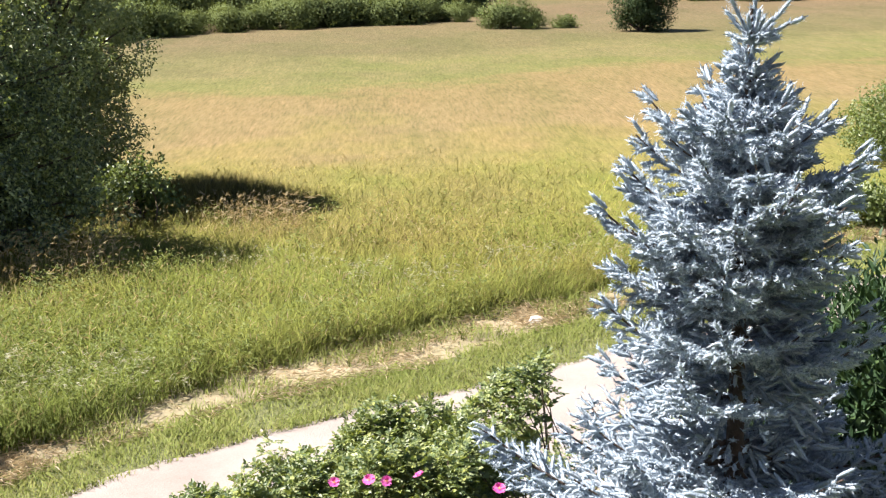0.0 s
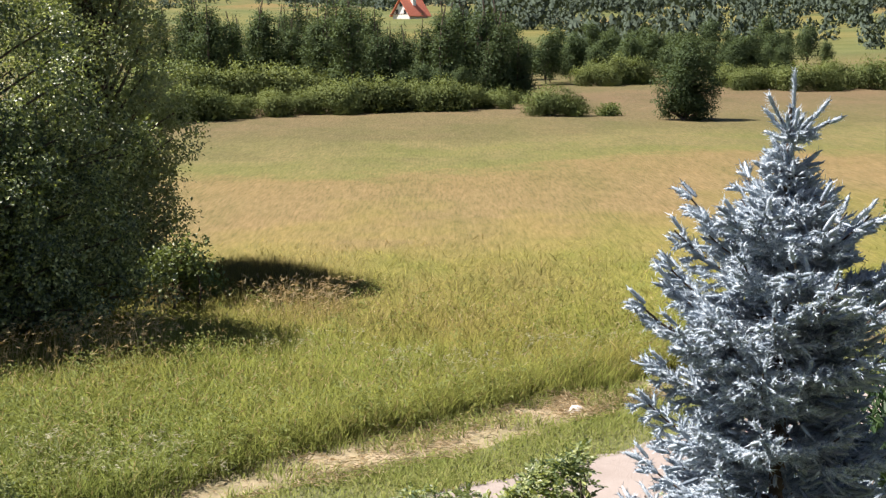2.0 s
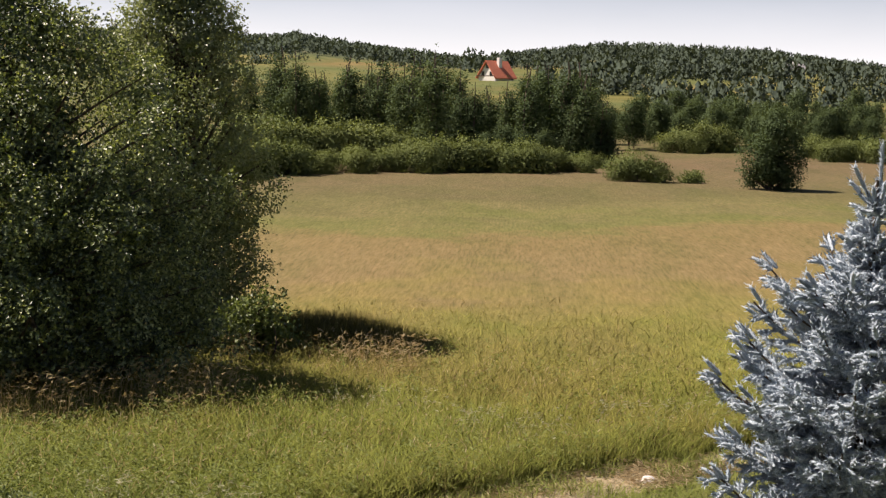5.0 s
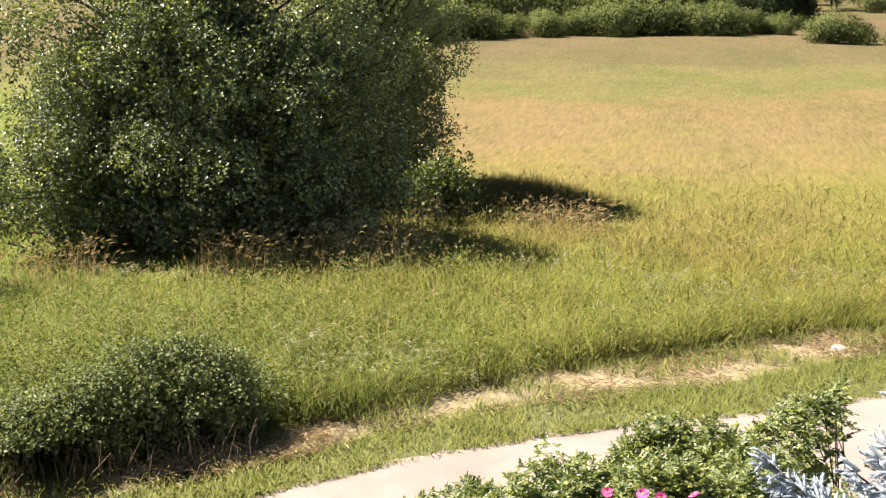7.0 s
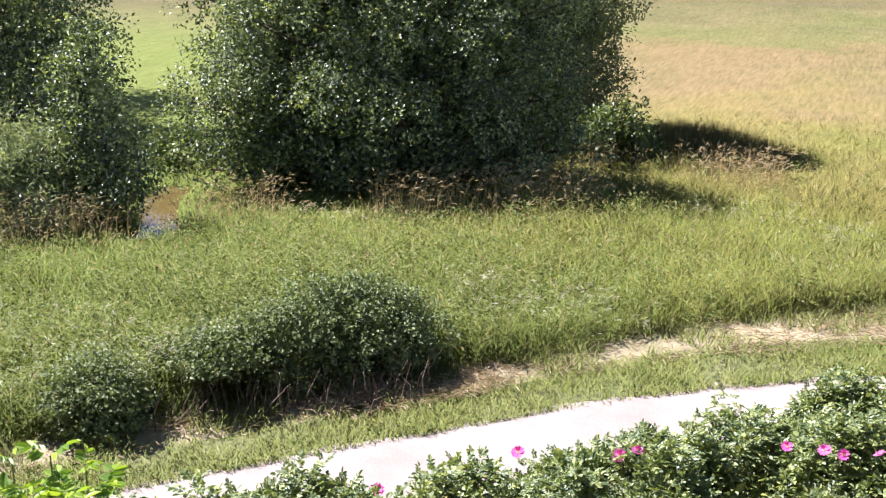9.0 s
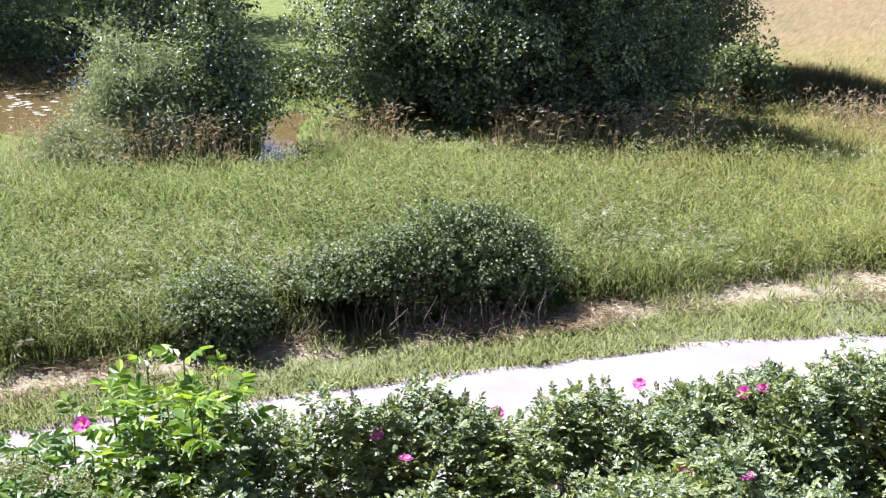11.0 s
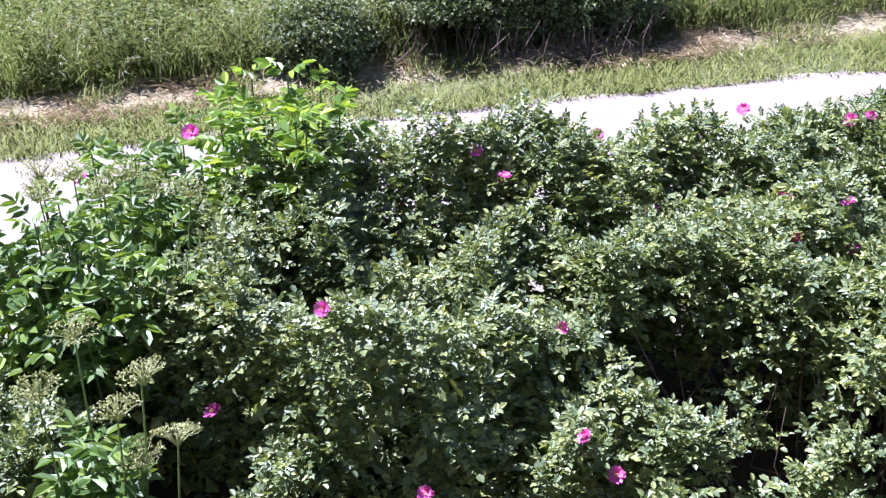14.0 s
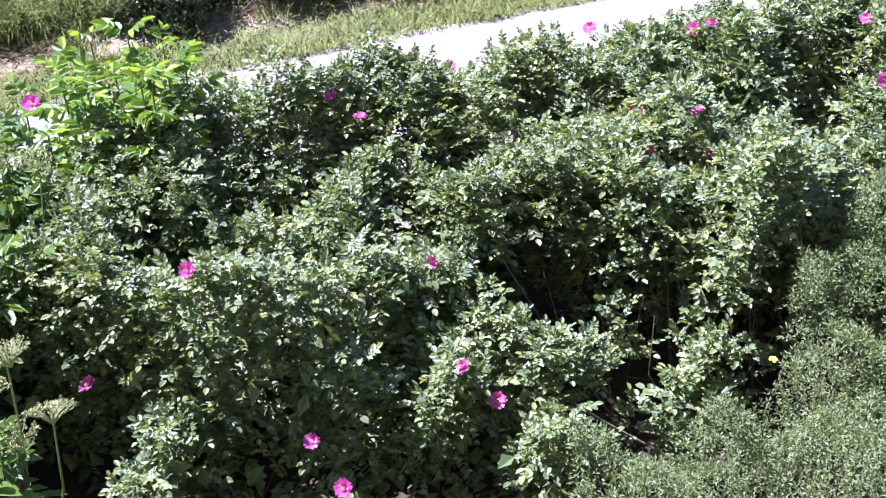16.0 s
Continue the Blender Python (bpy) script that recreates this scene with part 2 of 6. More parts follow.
def field_colours():
    """The meadow's colours by distance from the road and by drifts of different grasses."""
    g = bpy.data.node_groups.new("meadow_colours", "ShaderNodeTree")
    g.interface.new_socket("Color", in_out="OUTPUT", socket_type="NodeSocketColor")
    out = g.nodes.new("NodeGroupOutput")
    pos = g.nodes.new("ShaderNodeNewGeometry").outputs["Position"]
    sep = g.nodes.new("ShaderNodeSeparateXYZ")
    g.links.new(pos, sep.inputs[0])
    mp = g.nodes.new("ShaderNodeMapping")
    mp.inputs["Scale"].default_value = (0.07, 0.09, 0.0)
    g.links.new(pos, mp.inputs[0])
    drift = noisy(g, 1.0, 4.0, mp.outputs[0], 0.6)
    mp2 = g.nodes.new("ShaderNodeMapping")
    mp2.inputs["Scale"].default_value = (0.4, 0.26, 0.0)
    g.links.new(pos, mp2.inputs[0])
    drift2 = noisy(g, 1.0, 4.0, mp2.outputs[0], 0.65)
    # distance bands, pushed about by the drifts
    far = maths(g, "ADD", sep.outputs[1], maths(g, "MULTIPLY", sep.outputs[0], -0.35))
    far = maths(g, "ADD", far, maths(g, "MULTIPLY", maths(g, "SUBTRACT", drift, 0.5), 17.0))
    far = maths(g, "ADD", far, maths(g, "MULTIPLY", maths(g, "SUBTRACT", drift2, 0.5), 13.0))
    far = maths(g, "ADD", far, maths(g, "MULTIPLY", maths(g, "SUBTRACT", noisy(g, 0.09, 5.0, pos, 0.7), 0.5), 15.0))
    col = ramp(g, maths(g, "DIVIDE", far, 100.0), [
        (0.08, (0.233, 0.271, 0.062)), (0.16, (0.226, 0.247, 0.060)), (0.185, (0.232, 0.230, 0.058)), (0.22, (0.238, 0.214, 0.066)),
        (0.27, (0.238, 0.195, 0.073)), (0.31, (0.243, 0.187, 0.086)), (0.37, (0.224, 0.174, 0.076)), (0.415, (0.174, 0.174, 0.060)),
        (0.47, (0.191, 0.171, 0.072)), (0.53, (0.153, 0.138, 0.060)), (0.60, (0.166, 0.138, 0.068)), (0.75, (0.172, 0.130, 0.072)), (0.98, (0.153, 0.136, 0.062))])
    mp3 = g.nodes.new("ShaderNodeMapping")
    mp3.inputs["Scale"].default_value = (0.28, 0.10, 0.0)
    mp3.inputs["Rotation"].default_value = (0, 0, 0.12)
    g.links.new(pos, mp3.inputs[0])
    streak = ramp(g, noisy(g, 1.0, 5.0, mp3.outputs[0], 0.7), [(0.33, (0.80, 0.88, 0.78)), (0.5, (1.0, 1.0, 1.0)), (0.66, (1.12, 1.06, 1.10))])
    col = mixed(g, 1.0, col, streak, "MULTIPLY")
    # lush patch along the left of the road
    lush = maths(g, "ADD", maths(g, "MULTIPLY", sep.outputs[0], -0.5), maths(g, "MULTIPLY", sep.outputs[1], -0.6))
    lush = maths(g, "ADD", lush, maths(g, "MULTIPLY", drift2, 3.0))
    nd = g.nodes.new("ShaderNodeMapRange")
    for i, v in enumerate((-5.6, -2.6, 0.0, 0.9)):
        nd.inputs[i + 1].default_value = v
    g.links.new(lush, nd.inputs[0])
    col = mixed(g, nd.outputs[0], col, (0.148, 0.196, 0.045))
    # green pasture beyond the pond
    west = maths(g, "ADD", maths(g, "MULTIPLY", sep.outputs[0], -1.0), maths(g, "MULTIPLY", sep.outputs[1], -0.42))
    nd = g.nodes.new("ShaderNodeMapRange")
    for i, v in enumerate((1.0, 5.0, 0.0, 0.85)):
        nd.inputs[i + 1].default_value = v
    g.links.new(maths(g, "ADD", west, maths(g, "MULTIPLY", drift2, 3.0)), nd.inputs[0])
    fade = g.nodes.new("ShaderNodeMapRange")
    for i, v in enumerate((30.0, 44.0, 1.0, 0.0)):
        fade.inputs[i + 1].default_value = v
    g.links.new(sep.outputs[1], fade.inputs[0])
    col = mixed(g, maths(g, "MULTIPLY", nd.outputs[0], fade.outputs[0]), col, (0.175, 0.225, 0.052))
    g.links.new(col, out.inputs[0])
    return g


FIELD = field_colours()


def grassy(name, tint=(1, 1, 1), spread=0.45, through_share=0.35, straw=0.06):
    k = Mat(name)
    grp = k.n("ShaderNodeGroup")
    grp.node_tree = FIELD
    isl = k.n("ShaderNodeNewGeometry").outputs["Random Per Island"]
    var = ramp(k.t, isl, [(0.0, (1 - spread, 1 - spread, 1 - spread)), (0.6, (1, 1, 1)), (1.0, (1 + spread, 1 + spread, 1 + spread * 0.8))])
    col = mixed(k.t, 1.0, mixed(k.t, 1.0, grp.outputs[0], var, "MULTIPLY"), tint, "MULTIPLY")
    dry = maths(k.t, "GREATER_THAN", maths(k.t, "FRACT", maths(k.t, "MULTIPLY", isl, 37.0)), 1 - straw)
    col = mixed(k.t, dry, col, (0.34, 0.265, 0.125))
    k.l(col, k.b.inputs["Base Color"])
    k.b.inputs["Roughness"].default_value, k.b.inputs["Specular IOR Level"].default_value = 0.7, 0.1
    tr = k.n("ShaderNodeBsdfTranslucent")
    k.l(mixed(k.t, 1.0, col, (1.2, 1.15, 0.7), "MULTIPLY"), tr.inputs["Color"])
    mx = k.n("ShaderNodeMixShader", Fac=through_share)
    k.l(k.b.outputs[0], mx.inputs[1])
    k.l(tr.outputs[0], mx.inputs[2])
    k.l(mx.outputs[0], k.o.inputs["Surface"])
    return k.m


def ground_material():
    k = Mat("meadow_ground")
    grp = k.n("ShaderNodeGroup")
    grp.node_tree = FIELD
    pos = k.n("ShaderNodeNewGeometry").outputs["Position"]
    fine = noisy(k.t, 9.0, 6.0, pos, 0.75)
    mp = k.n("ShaderNodeMapping")
    mp.inputs["Scale"].default_value = (3.2, 0.5, 0.0)
    k.l(pos, mp.inputs[0])
    mid = noisy(k.t, 1.0, 5.0, mp.outputs[0], 0.7)
    # kept below full tone: shade among grass blades is put into this colour
    var = ramp(k.t, maths(k.t, "ADD", maths(k.t, "MULTIPLY", fine, 0.5), maths(k.t, "MULTIPLY", mid, 0.5)), [(0.28, (0.56, 0.60, 0.54)), (0.5, (0.78, 0.78, 0.78)), (0.72, (1.02, 0.99, 1.02))])
    # noise stretched along the view, so it resembles upright stalks from the camera
    mp4 = k.n("ShaderNodeMapping")
    mp4.inputs["Scale"].default_value = (13.0, 1.3, 0.0)
    k.l(pos, mp4.inputs[0])
    stalks = ramp(k.t, noisy(k.t, 1.0, 3.0, mp4.outputs[0], 0.7), [(0.33, (0.74, 0.78, 0.72)), (0.5, (1.0, 1.0, 1.0)), (0.66, (1.22, 1.18, 1.2))])
    var = mixed(k.t, 1.0, var, stalks, "MULTIPLY")
    col = mixed(k.t, 1.0, grp.outputs[0], var, "MULTIPLY")
    # far hills: pastures in large plots
    sep = k.n("ShaderNodeSeparateXYZ")
    k.l(pos, sep.inputs[0])
    mr = k.n("ShaderNodeMapRange")
    for i, v in enumerate((110.0, 170.0, 0.0, 1.0)):
        mr.inputs[i + 1].default_value = v
    k.l(sep.outputs[1], mr.inputs[0])
    plots = ramp(k.t, noisy(k.t, 0.008, 2.0, pos), [(0.4, (0.165, 0.145, 0.052)), (0.5, (0.105, 0.12, 0.045)), (0.62, (0.185, 0.138, 0.058))])
    plots = mixed(k.t, 1.0, plots, ramp(k.t, noisy(k.t, 0.09, 4.0, pos), [(0.35, (0.75, 0.8, 0.7)), (0.65, (1.1, 1.1, 1.1))]), "MULTIPLY")
    col = mixed(k.t, mr.outputs[0], col, plots)
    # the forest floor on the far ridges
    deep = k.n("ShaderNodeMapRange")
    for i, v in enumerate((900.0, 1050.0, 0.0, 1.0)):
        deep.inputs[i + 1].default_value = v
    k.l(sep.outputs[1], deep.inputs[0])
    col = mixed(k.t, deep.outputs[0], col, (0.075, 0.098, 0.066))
    k.l(col, k.b.inputs["Base Color"])
    k.b.inputs["Roughness"].default_value, k.b.inputs["Specular IOR Level"].default_value = 0.95, 0.1
    bp = k.n("ShaderNodeBump", Strength=0.8, Distance=0.06)
    k.l(fine, bp.inputs["Height"])
    k.l(bp.outputs[0], k.b.inputs["Normal"])
    return k.m


def road_material():
    k = Mat("sandy_gravel")
    pos = k.n("ShaderNodeNewGeometry").outputs["Position"]
    big, small = noisy(k.t, 1.3, 5.0, pos), noisy(k.t, 55.0, 4.0, pos, 0.7)
    col = ramp(k.t, maths(k.t, "ADD", maths(k.t, "MULTIPLY", big, 0.6), maths(k.t, "MULTIPLY", small, 0.4)), [(0.32, (0.225, 0.187, 0.163)), (0.5, (0.292, 0.252, 0.224)), (0.7, (0.355, 0.315, 0.285))])
    k.l(col, k.b.inputs["Base Color"])
    k.b.inputs["Roughness"].default_value, k.b.inputs["Specular IOR Level"].default_value = 0.95, 0.2
    bp = k.n("ShaderNodeBump", Strength=0.7, Distance=0.012)
    k.l(small, bp.inputs["Height"])
    k.l(bp.outputs[0], k.b.inputs["Normal"])
    return k.m


def water_material():
    k = Mat("pond_water")
    k.b.inputs["Base Color"].default_value = (0.10, 0.072, 0.027, 1)
    k.b.inputs["Roughness"].default_value = 0.03
    k.b.inputs["IOR"].default_value = 1.33
    pos = k.n("ShaderNodeNewGeometry").outputs["Position"]
    bp = k.n("ShaderNodeBump", Strength=0.05, Distance=0.02)
    k.l(noisy(k.t, 5.0, 3.0, pos), bp.inputs["Height"])
    k.l(bp.outputs[0], k.b.inputs["Normal"])
    return k.m


M_GROUND, M_ROAD, M_WATER = ground_material(), road_material(), water_material()
M_GRASS = grassy("meadow_grass_blade")
M_VERGE = plain("verge_soil", (0.085, 0.11, 0.032), (0.20, 0.20, 0.08), 22.0, 0.95, 0.8)
M_STRAWBED = plain("straw_bed", (0.18, 0.165, 0.08), (0.36, 0.29, 0.19), 2.2, 0.95, 0.6)
M_SOIL = plain("garden_soil", (0.030, 0.022, 0.015), (0.075, 0.055, 0.035), 4.0, 0.95, 0.6)
M_MOWN = leafy("mown_grass_blade", [(0.1, (0.13, 0.175, 0.038)), (0.6, (0.20, 0.235, 0.052)), (0.9, (0.30, 0.28, 0.11)), (1.0, (0.40, 0.34, 0.17))], 0.6, 0.3, patch=1.6, spec=0.2)
M_STRAW = leafy("dry_straw", [(0.1, (0.36, 0.28, 0.16)), (0.6, (0.54, 0.44, 0.29)), (1.0, (0.68, 0.59, 0.42))], 0.6, 0.15, (1, 0.95, 0.8))
M_SEED = leafy("seed_heads", [(0.1, (0.36, 0.27, 0.14)), (0.6, (0.50, 0.42, 0.24)), (1.0, (0.64, 0.57, 0.37))], 0.7, 0.4, (1, 0.9, 0.7), 0.3)
M_PANICLE = leafy("pale_panicles", [(0.1, (0.38, 0.38, 0.24)), (0.6, (0.52, 0.50, 0.36)), (1.0, (0.66, 0.63, 0.50))], 0.7, 0.35, (1, 1, 0.8), 0.3)
M_NEEDLE = needle_coat("blue_spruce_needles", (0.205, 0.262, 0.318), (0.385, 0.458, 0.525), (0.52, 0.592, 0.66))
# older needles, toned darker to deepen the shade inside the spruce
M_OLDSHADENEEDLE = needle_coat("old_shaded_spruce_needles", (0.145, 0.185, 0.225), (0.29, 0.352, 0.41), (0.44, 0.505, 0.57))
M_JUNIPER = leafy("dark_conifer_needles", [(0.1, (0.02, 0.05, 0.02)), (0.6, (0.04, 0.085, 0.03)), (1.0, (0.08, 0.13, 0.04))], 0.55, 0.1, patch=3.0)
M_BARK = plain("brown_bark", (0.05, 0.035, 0.025), (0.14, 0.10, 0.075), 14.0, 0.9, 0.8)
M_TWIG = plain("thorny_brown_stems", (0.06, 0.042, 0.03), (0.17, 0.12, 0.085), 20.0, 0.8)
M_GREENSTEM = plain("green_stems", (0.10, 0.15, 0.03), (0.16, 0.21, 0.06), 12.0, 0.6)
M_ROSE = leafy("rose_leaves", [(0.08, (0.055, 0.098, 0.050)), (0.35, (0.112, 0.162, 0.056)), (0.6, (0.200, 0.246, 0.082)), (0.8, (0.285, 0.325, 0.105)), (0.90, (0.40, 0.43, 0.12)), (0.97, (0.40, 0.25, 0.09))], 0.5, 0.28, (1.3, 1.25, 0.6), patch=3.2, spec=0.75)
M_PETAL = leafy("magenta_petals", [(0.1, (0.60, 0.06, 0.31)), (0.6, (0.74, 0.12, 0.44)), (1.0, (0.86, 0.32, 0.58))], 0.5, 0.35, (1.1, 0.8, 1.0))
M_STAMEN = plain("yellow_stamens", (0.60, 0.38, 0.05), (0.75, 0.55, 0.10), 60.0, 0.7)
M_ELDER = leafy("elder_leaves", [(0.05, (0.055, 0.120, 0.024)), (0.5, (0.170, 0.280, 0.038)), (1.0, (0.40, 0.50, 0.06))], 0.48, 0.40, (1.3, 1.3, 0.45), 2.4, spec=0.5)
M_ELDERDARK = leafy("darker_elder_leaves", [(0.05, (0.040, 0.090, 0.020)), (0.5, (0.100, 0.178, 0.030)), (1.0, (0.25, 0.34, 0.05))], 0.5, 0.34, (1.3, 1.3, 0.5), 2.4, spec=0.6)
M_UMBEL = leafy("creamy_green_umbels", [(0.1, (0.26, 0.30, 0.10)), (0.6, (0.42, 0.44, 0.20)), (1.0, (0.58, 0.56, 0.34))], 0.7, 0.2)
M_FINE = leafy("fine_grey_green_leaves", [(0.05, (0.105, 0.148, 0.060)), (0.5, (0.195, 0.250, 0.100)), (1.0, (0.33, 0.375, 0.17))], 0.55, 0.36, patch=3.5, spec=0.5)
M_YELLOW = plain("yellow_petals", (0.75, 0.60, 0.03), (0.85, 0.72, 0.06), 30.0, 0.6)
M_BUSH = leafy("roadside_bush_leaves", [(0.05, (0.080, 0.114, 0.044)), (0.5, (0.155, 0.200, 0.078)), (1.0, (0.27, 0.31, 0.14))], 0.62, 0.26, patch=2.6, spec=0.5)
# near-black to pale range puts shade and sun glints into the leaf colour
M_TREE = leafy("alder_leaves", [(0.1, (0.028, 0.045, 0.022)), (0.4, (0.070, 0.100, 0.044)), (0.6, (0.175, 0.222, 0.098)), (0.85, (0.42, 0.47, 0.22))], 0.46, 0.24, (1.4, 1.4, 0.5), patch=1.2, spec=0.85)
M_BIRCH = leafy("birch_leaves", [(0.05, (0.085, 0.112, 0.060)), (0.5, (0.190, 0.225, 0.118)), (1.0, (0.37, 0.41, 0.22))], 0.5, 0.45, (1.3, 1.3, 0.7), patch=0.8, spec=0.9)
M_WILLOW = leafy("silver_willow_leaves", [(0.05, (0.13, 0.17, 0.085)), (0.5, (0.25, 0.30, 0.16)), (1.0, (0.42, 0.46, 0.28))], 0.40, 0.3, patch=1.5)
M_SAPLING = leafy("sapling_leaves", [(0.05, (0.08, 0.12, 0.040)), (0.5, (0.15, 0.20, 0.065)), (1.0, (0.27, 0.32, 0.12))], 0.5, 0.34, patch=1.5, spec=0.6)
M_NETTLE = leafy("nettle_leaves", [(0.05, (0.105, 0.145, 0.038)), (0.5, (0.175, 0.215, 0.058)), (1.0, (0.27, 0.30, 0.10))], 0.7, 0.3, patch=0.7, spec=0.3)
# blue raised in these greens to imitate haze over the distance
M_FARLEAF = leafy("far_tree_leaves", [(0.1, (0.050, 0.078, 0.042)), (0.5, (0.092, 0.130, 0.062)), (0.9, (0.17, 0.21, 0.10))], 0.75, 0.25, patch=0.25, spec=0.06, grain=0.10, each=0.25)
M_FARDARK = leafy("far_pine_needles", [(0.1, (0.024, 0.044, 0.026)), (0.5, (0.046, 0.074, 0.040)), (0.8, (0.085, 0.115, 0.052))], 0.8, 0.15, patch=0.05, spec=0.1, grain=0.15)
# lightened and turned bluish: distance haze is put into the crown colour
M_HILLWOOD = leafy("hazed_hill_wood_crowns", [(0.1, (0.058, 0.080, 0.066)), (0.5, (0.086, 0.112, 0.084)), (0.8, (0.122, 0.150, 0.100))], 0.9, 0.15, patch=0.02, spec=0.05, grain=0.3)
M_SHRUB = leafy("meadow_willow_leaves", [(0.1, (0.110, 0.148, 0.060)), (0.5, (0.180, 0.218, 0.085)), (0.85, (0.26, 0.295, 0.125))], 0.75, 0.24, patch=0.5, spec=0.06, grain=0.10, each=0.15)
M_ROOF = plain("red_roof_tiles", (0.58, 0.16, 0.09), (0.68, 0.22, 0.13), 2.0, 0.8)
M_WALL = plain("white_plaster", (0.72, 0.70, 0.66), (0.80, 0.78, 0.74), 1.0, 0.9)
M_HOUSE = plain("plain_house_render", (0.30, 0.27, 0.23), (0.40, 0.36, 0.31), 1.5, 0.9, 0.4)
M_DARKWOOD = plain("dark_timber", (0.05, 0.03, 0.02), (0.09, 0.055, 0.035), 3.0, 0.8)
M_GREYROOF = plain("grey_roof", (0.16, 0.16, 0.17), (0.24, 0.24, 0.25), 1.0, 0.8)
M_PANE = plain("window_glass", (0.02, 0.025, 0.03), (0.03, 0.035, 0.04), 1.0, 0.1)
M_WEED = plain("floating_pond_leaves", (0.16, 0.16, 0.08), (0.30, 0.28, 0.17), 3.0, 0.6)
M_STONE = plain("pale_stone", (0.55, 0.50, 0.46), (0.68, 0.64, 0.60), 9.0, 0.9, 0.4)

# ---- the ground ----
EDGE_X = np.array([-40, -20, -12, -9, -6.9, -5.3, -4.1, -2.5, -1.1, 0.93, 2.0, 5.5, 12, 30, 60])
EDGE_Y = np.array([-26, -8.5, 0.6, 3.6, 5.7, 7.3, 8.46, 9.95, 11.0, 12.0, 12.7, 15.07, 19.4, 31, 50])
_gx = np.linspace(-40, 60, 2001)
_gy = np.convolve(np.pad(np.interp(_gx, EDGE_X, EDGE_Y), 15, mode="edge"), np.ones(31) / 31, "valid")
_gs = np.gradient(_gy, _gx)
ROAD_WIDTH = 2.75


def off_road(x, y):
    """How far a place lies beyond the road's far edge, square to it."""
    return (y - np.interp(x, _gx, _gy)) / np.sqrt(1 + np.interp(x, _gx, _gs) ** 2)


def verge_width(x):
    return 0.55 + 0.09 * np.clip(np.asarray(x) + 3, 0, 8) + 0.12 * (vnoise(np.asarray(x) * 1.7, 0 * np.asarray(x), 3) - 0.5)


def tall_from(x):
    return 1.12 + 0.17 * np.clip(np.asarray(x) + 3.3, 0, 4) + 0.3 * (vnoise(np.asarray(x) * 1.3, 0 * np.asarray(x) + 5, 4) - 0.5)


POND = (-13.4, 17.2)


def pond_span(x, y):
    """Distance from the pond's middle; 1 near its bank."""
    span = np.hypot((x - POND[0]) / 4.3, (y - POND[1]) / 3.6) - 0.2 * (vnoise(x * 0.7, y * 0.7, 9) - 0.5)
    span = np.maximum(span, 1.0 + 0.8 * (x + 11.9 + 0.9 * np.maximum(y - 17.0, 0)))
    # a narrow arm reaches between the bank shrubs
    k = np.clip(((x + 9.4) * -1.3 + (y - 13.95) * 2.4) / 7.45, 0, 1)
    span = np.minimum(span, np.hypot(x + 9.4 + 1.3 * k, y - 13.95 - 2.4 * k) / 0.23)
    # the bank on the alder's side runs straight
    return np.maximum(span, 1.0 + 0.7 * ((x + 9.5) * 0.905 + (y - 14.5) * 0.43))


def pond_depth(x, y):
    """1 in the middle of the pond, 0 on its bank."""
    return np.clip(1.2 - pond_span(x, y), 0, 1)


RIDGE_AZ = [-60, -25, -18, -11.6, -10.3, -6, -2.2, 0, 3.7, 7.4, 11, 13.3, 16, 25, 60]
RIDGE_EL = [1.5, 1.85, 1.85, 1.9, 2.1, 1.5, 0.95, 1.45, 1.85, 1.85, 1.7, 1.3, 0.95, 0.7, 0.8]


def height(x, y):
    x, y = np.asarray(x, float), np.asarray(y, float)
    r, az = np.hypot(x, y), np.degrees(np.arctan2(x, y))
    top = 4.5 + 1300 * np.tan(np.radians(np.interp(az, RIDGE_AZ, RIDGE_EL)))
    left = np.clip((-az - 14) / 6, 0, 1) * np.clip((80 - np.abs(az)) / 20, 0, 1)
    z = np.interp(r, [0, 110, 230, 350, 460, 650, 1300, 1600, 2600], [0, 0, 2.2, 6.3, 11.5, 14.5, 1, 0.8, 0])
    z = np.where(r < 650, z, 14.5 + (top - 14.5) * np.clip((r - 650) / 650, 0, 1) ** 1.3)
    z = np.where(r > 1350, top - (r - 1350) * 0.03, z)
    z += left * np.interp(r, [110, 260, 420, 900], [0, 5.5, 6, 0])
    z += np.where(r > 100, (vnoise(x * 0.012, y * 0.012, 2) - 0.5) * np.clip((r - 100) / 250, 0, 1) * 5.0, 0)
    z += 0.12 * (vnoise(x * 0.22, y * 0.22, 1) - 0.5) * np.clip((off_road(x, y) - 2) / 6, 0, 1) * (r < 110)
    z -= np.clip(pond_depth(x, y) * 2.2, 0, 1) * 0.85
    return z


def build_ground():
    radii = np.concatenate([np.linspace(0.6, 30, 74), np.geomspace(30.8, 3600, 90)])
    turns = np.concatenate([np.radians(np.arange(-62, 42, 0.7)), np.radians(np.arange(42, 298, 6.0))])
    r, a = np.meshgrid(radii, turns, indexing="ij")
    x, y = r * np.sin(a), r * np.cos(a)
    v = np.stack([x, y, height(x, y)], -1).reshape(-1, 3)
    nr, na = r.shape
    i, j = np.meshgrid(np.arange(nr - 1), np.arange(na), indexing="ij")
    p, q = i * na + j, i * na + (j + 1) % na
    f = np.concatenate([np.stack([p, q, q + na], -1).reshape(-1, 3), np.stack([p, q + na, p + na], -1).reshape(-1, 3)])
    f = f[:, ::-1]
    g = Geo().add(v, f)
    g.add([(0, 0, 0.0)] + [v[k] for k in range(na)], [(0, 1 + (k + 1) % na, 1 + k) for k in range(na)])
    solo("ground", g.mesh("ground", M_GROUND, smooth=True), "summer meadow ground rolling away to wooded hills", "ground", "structure")


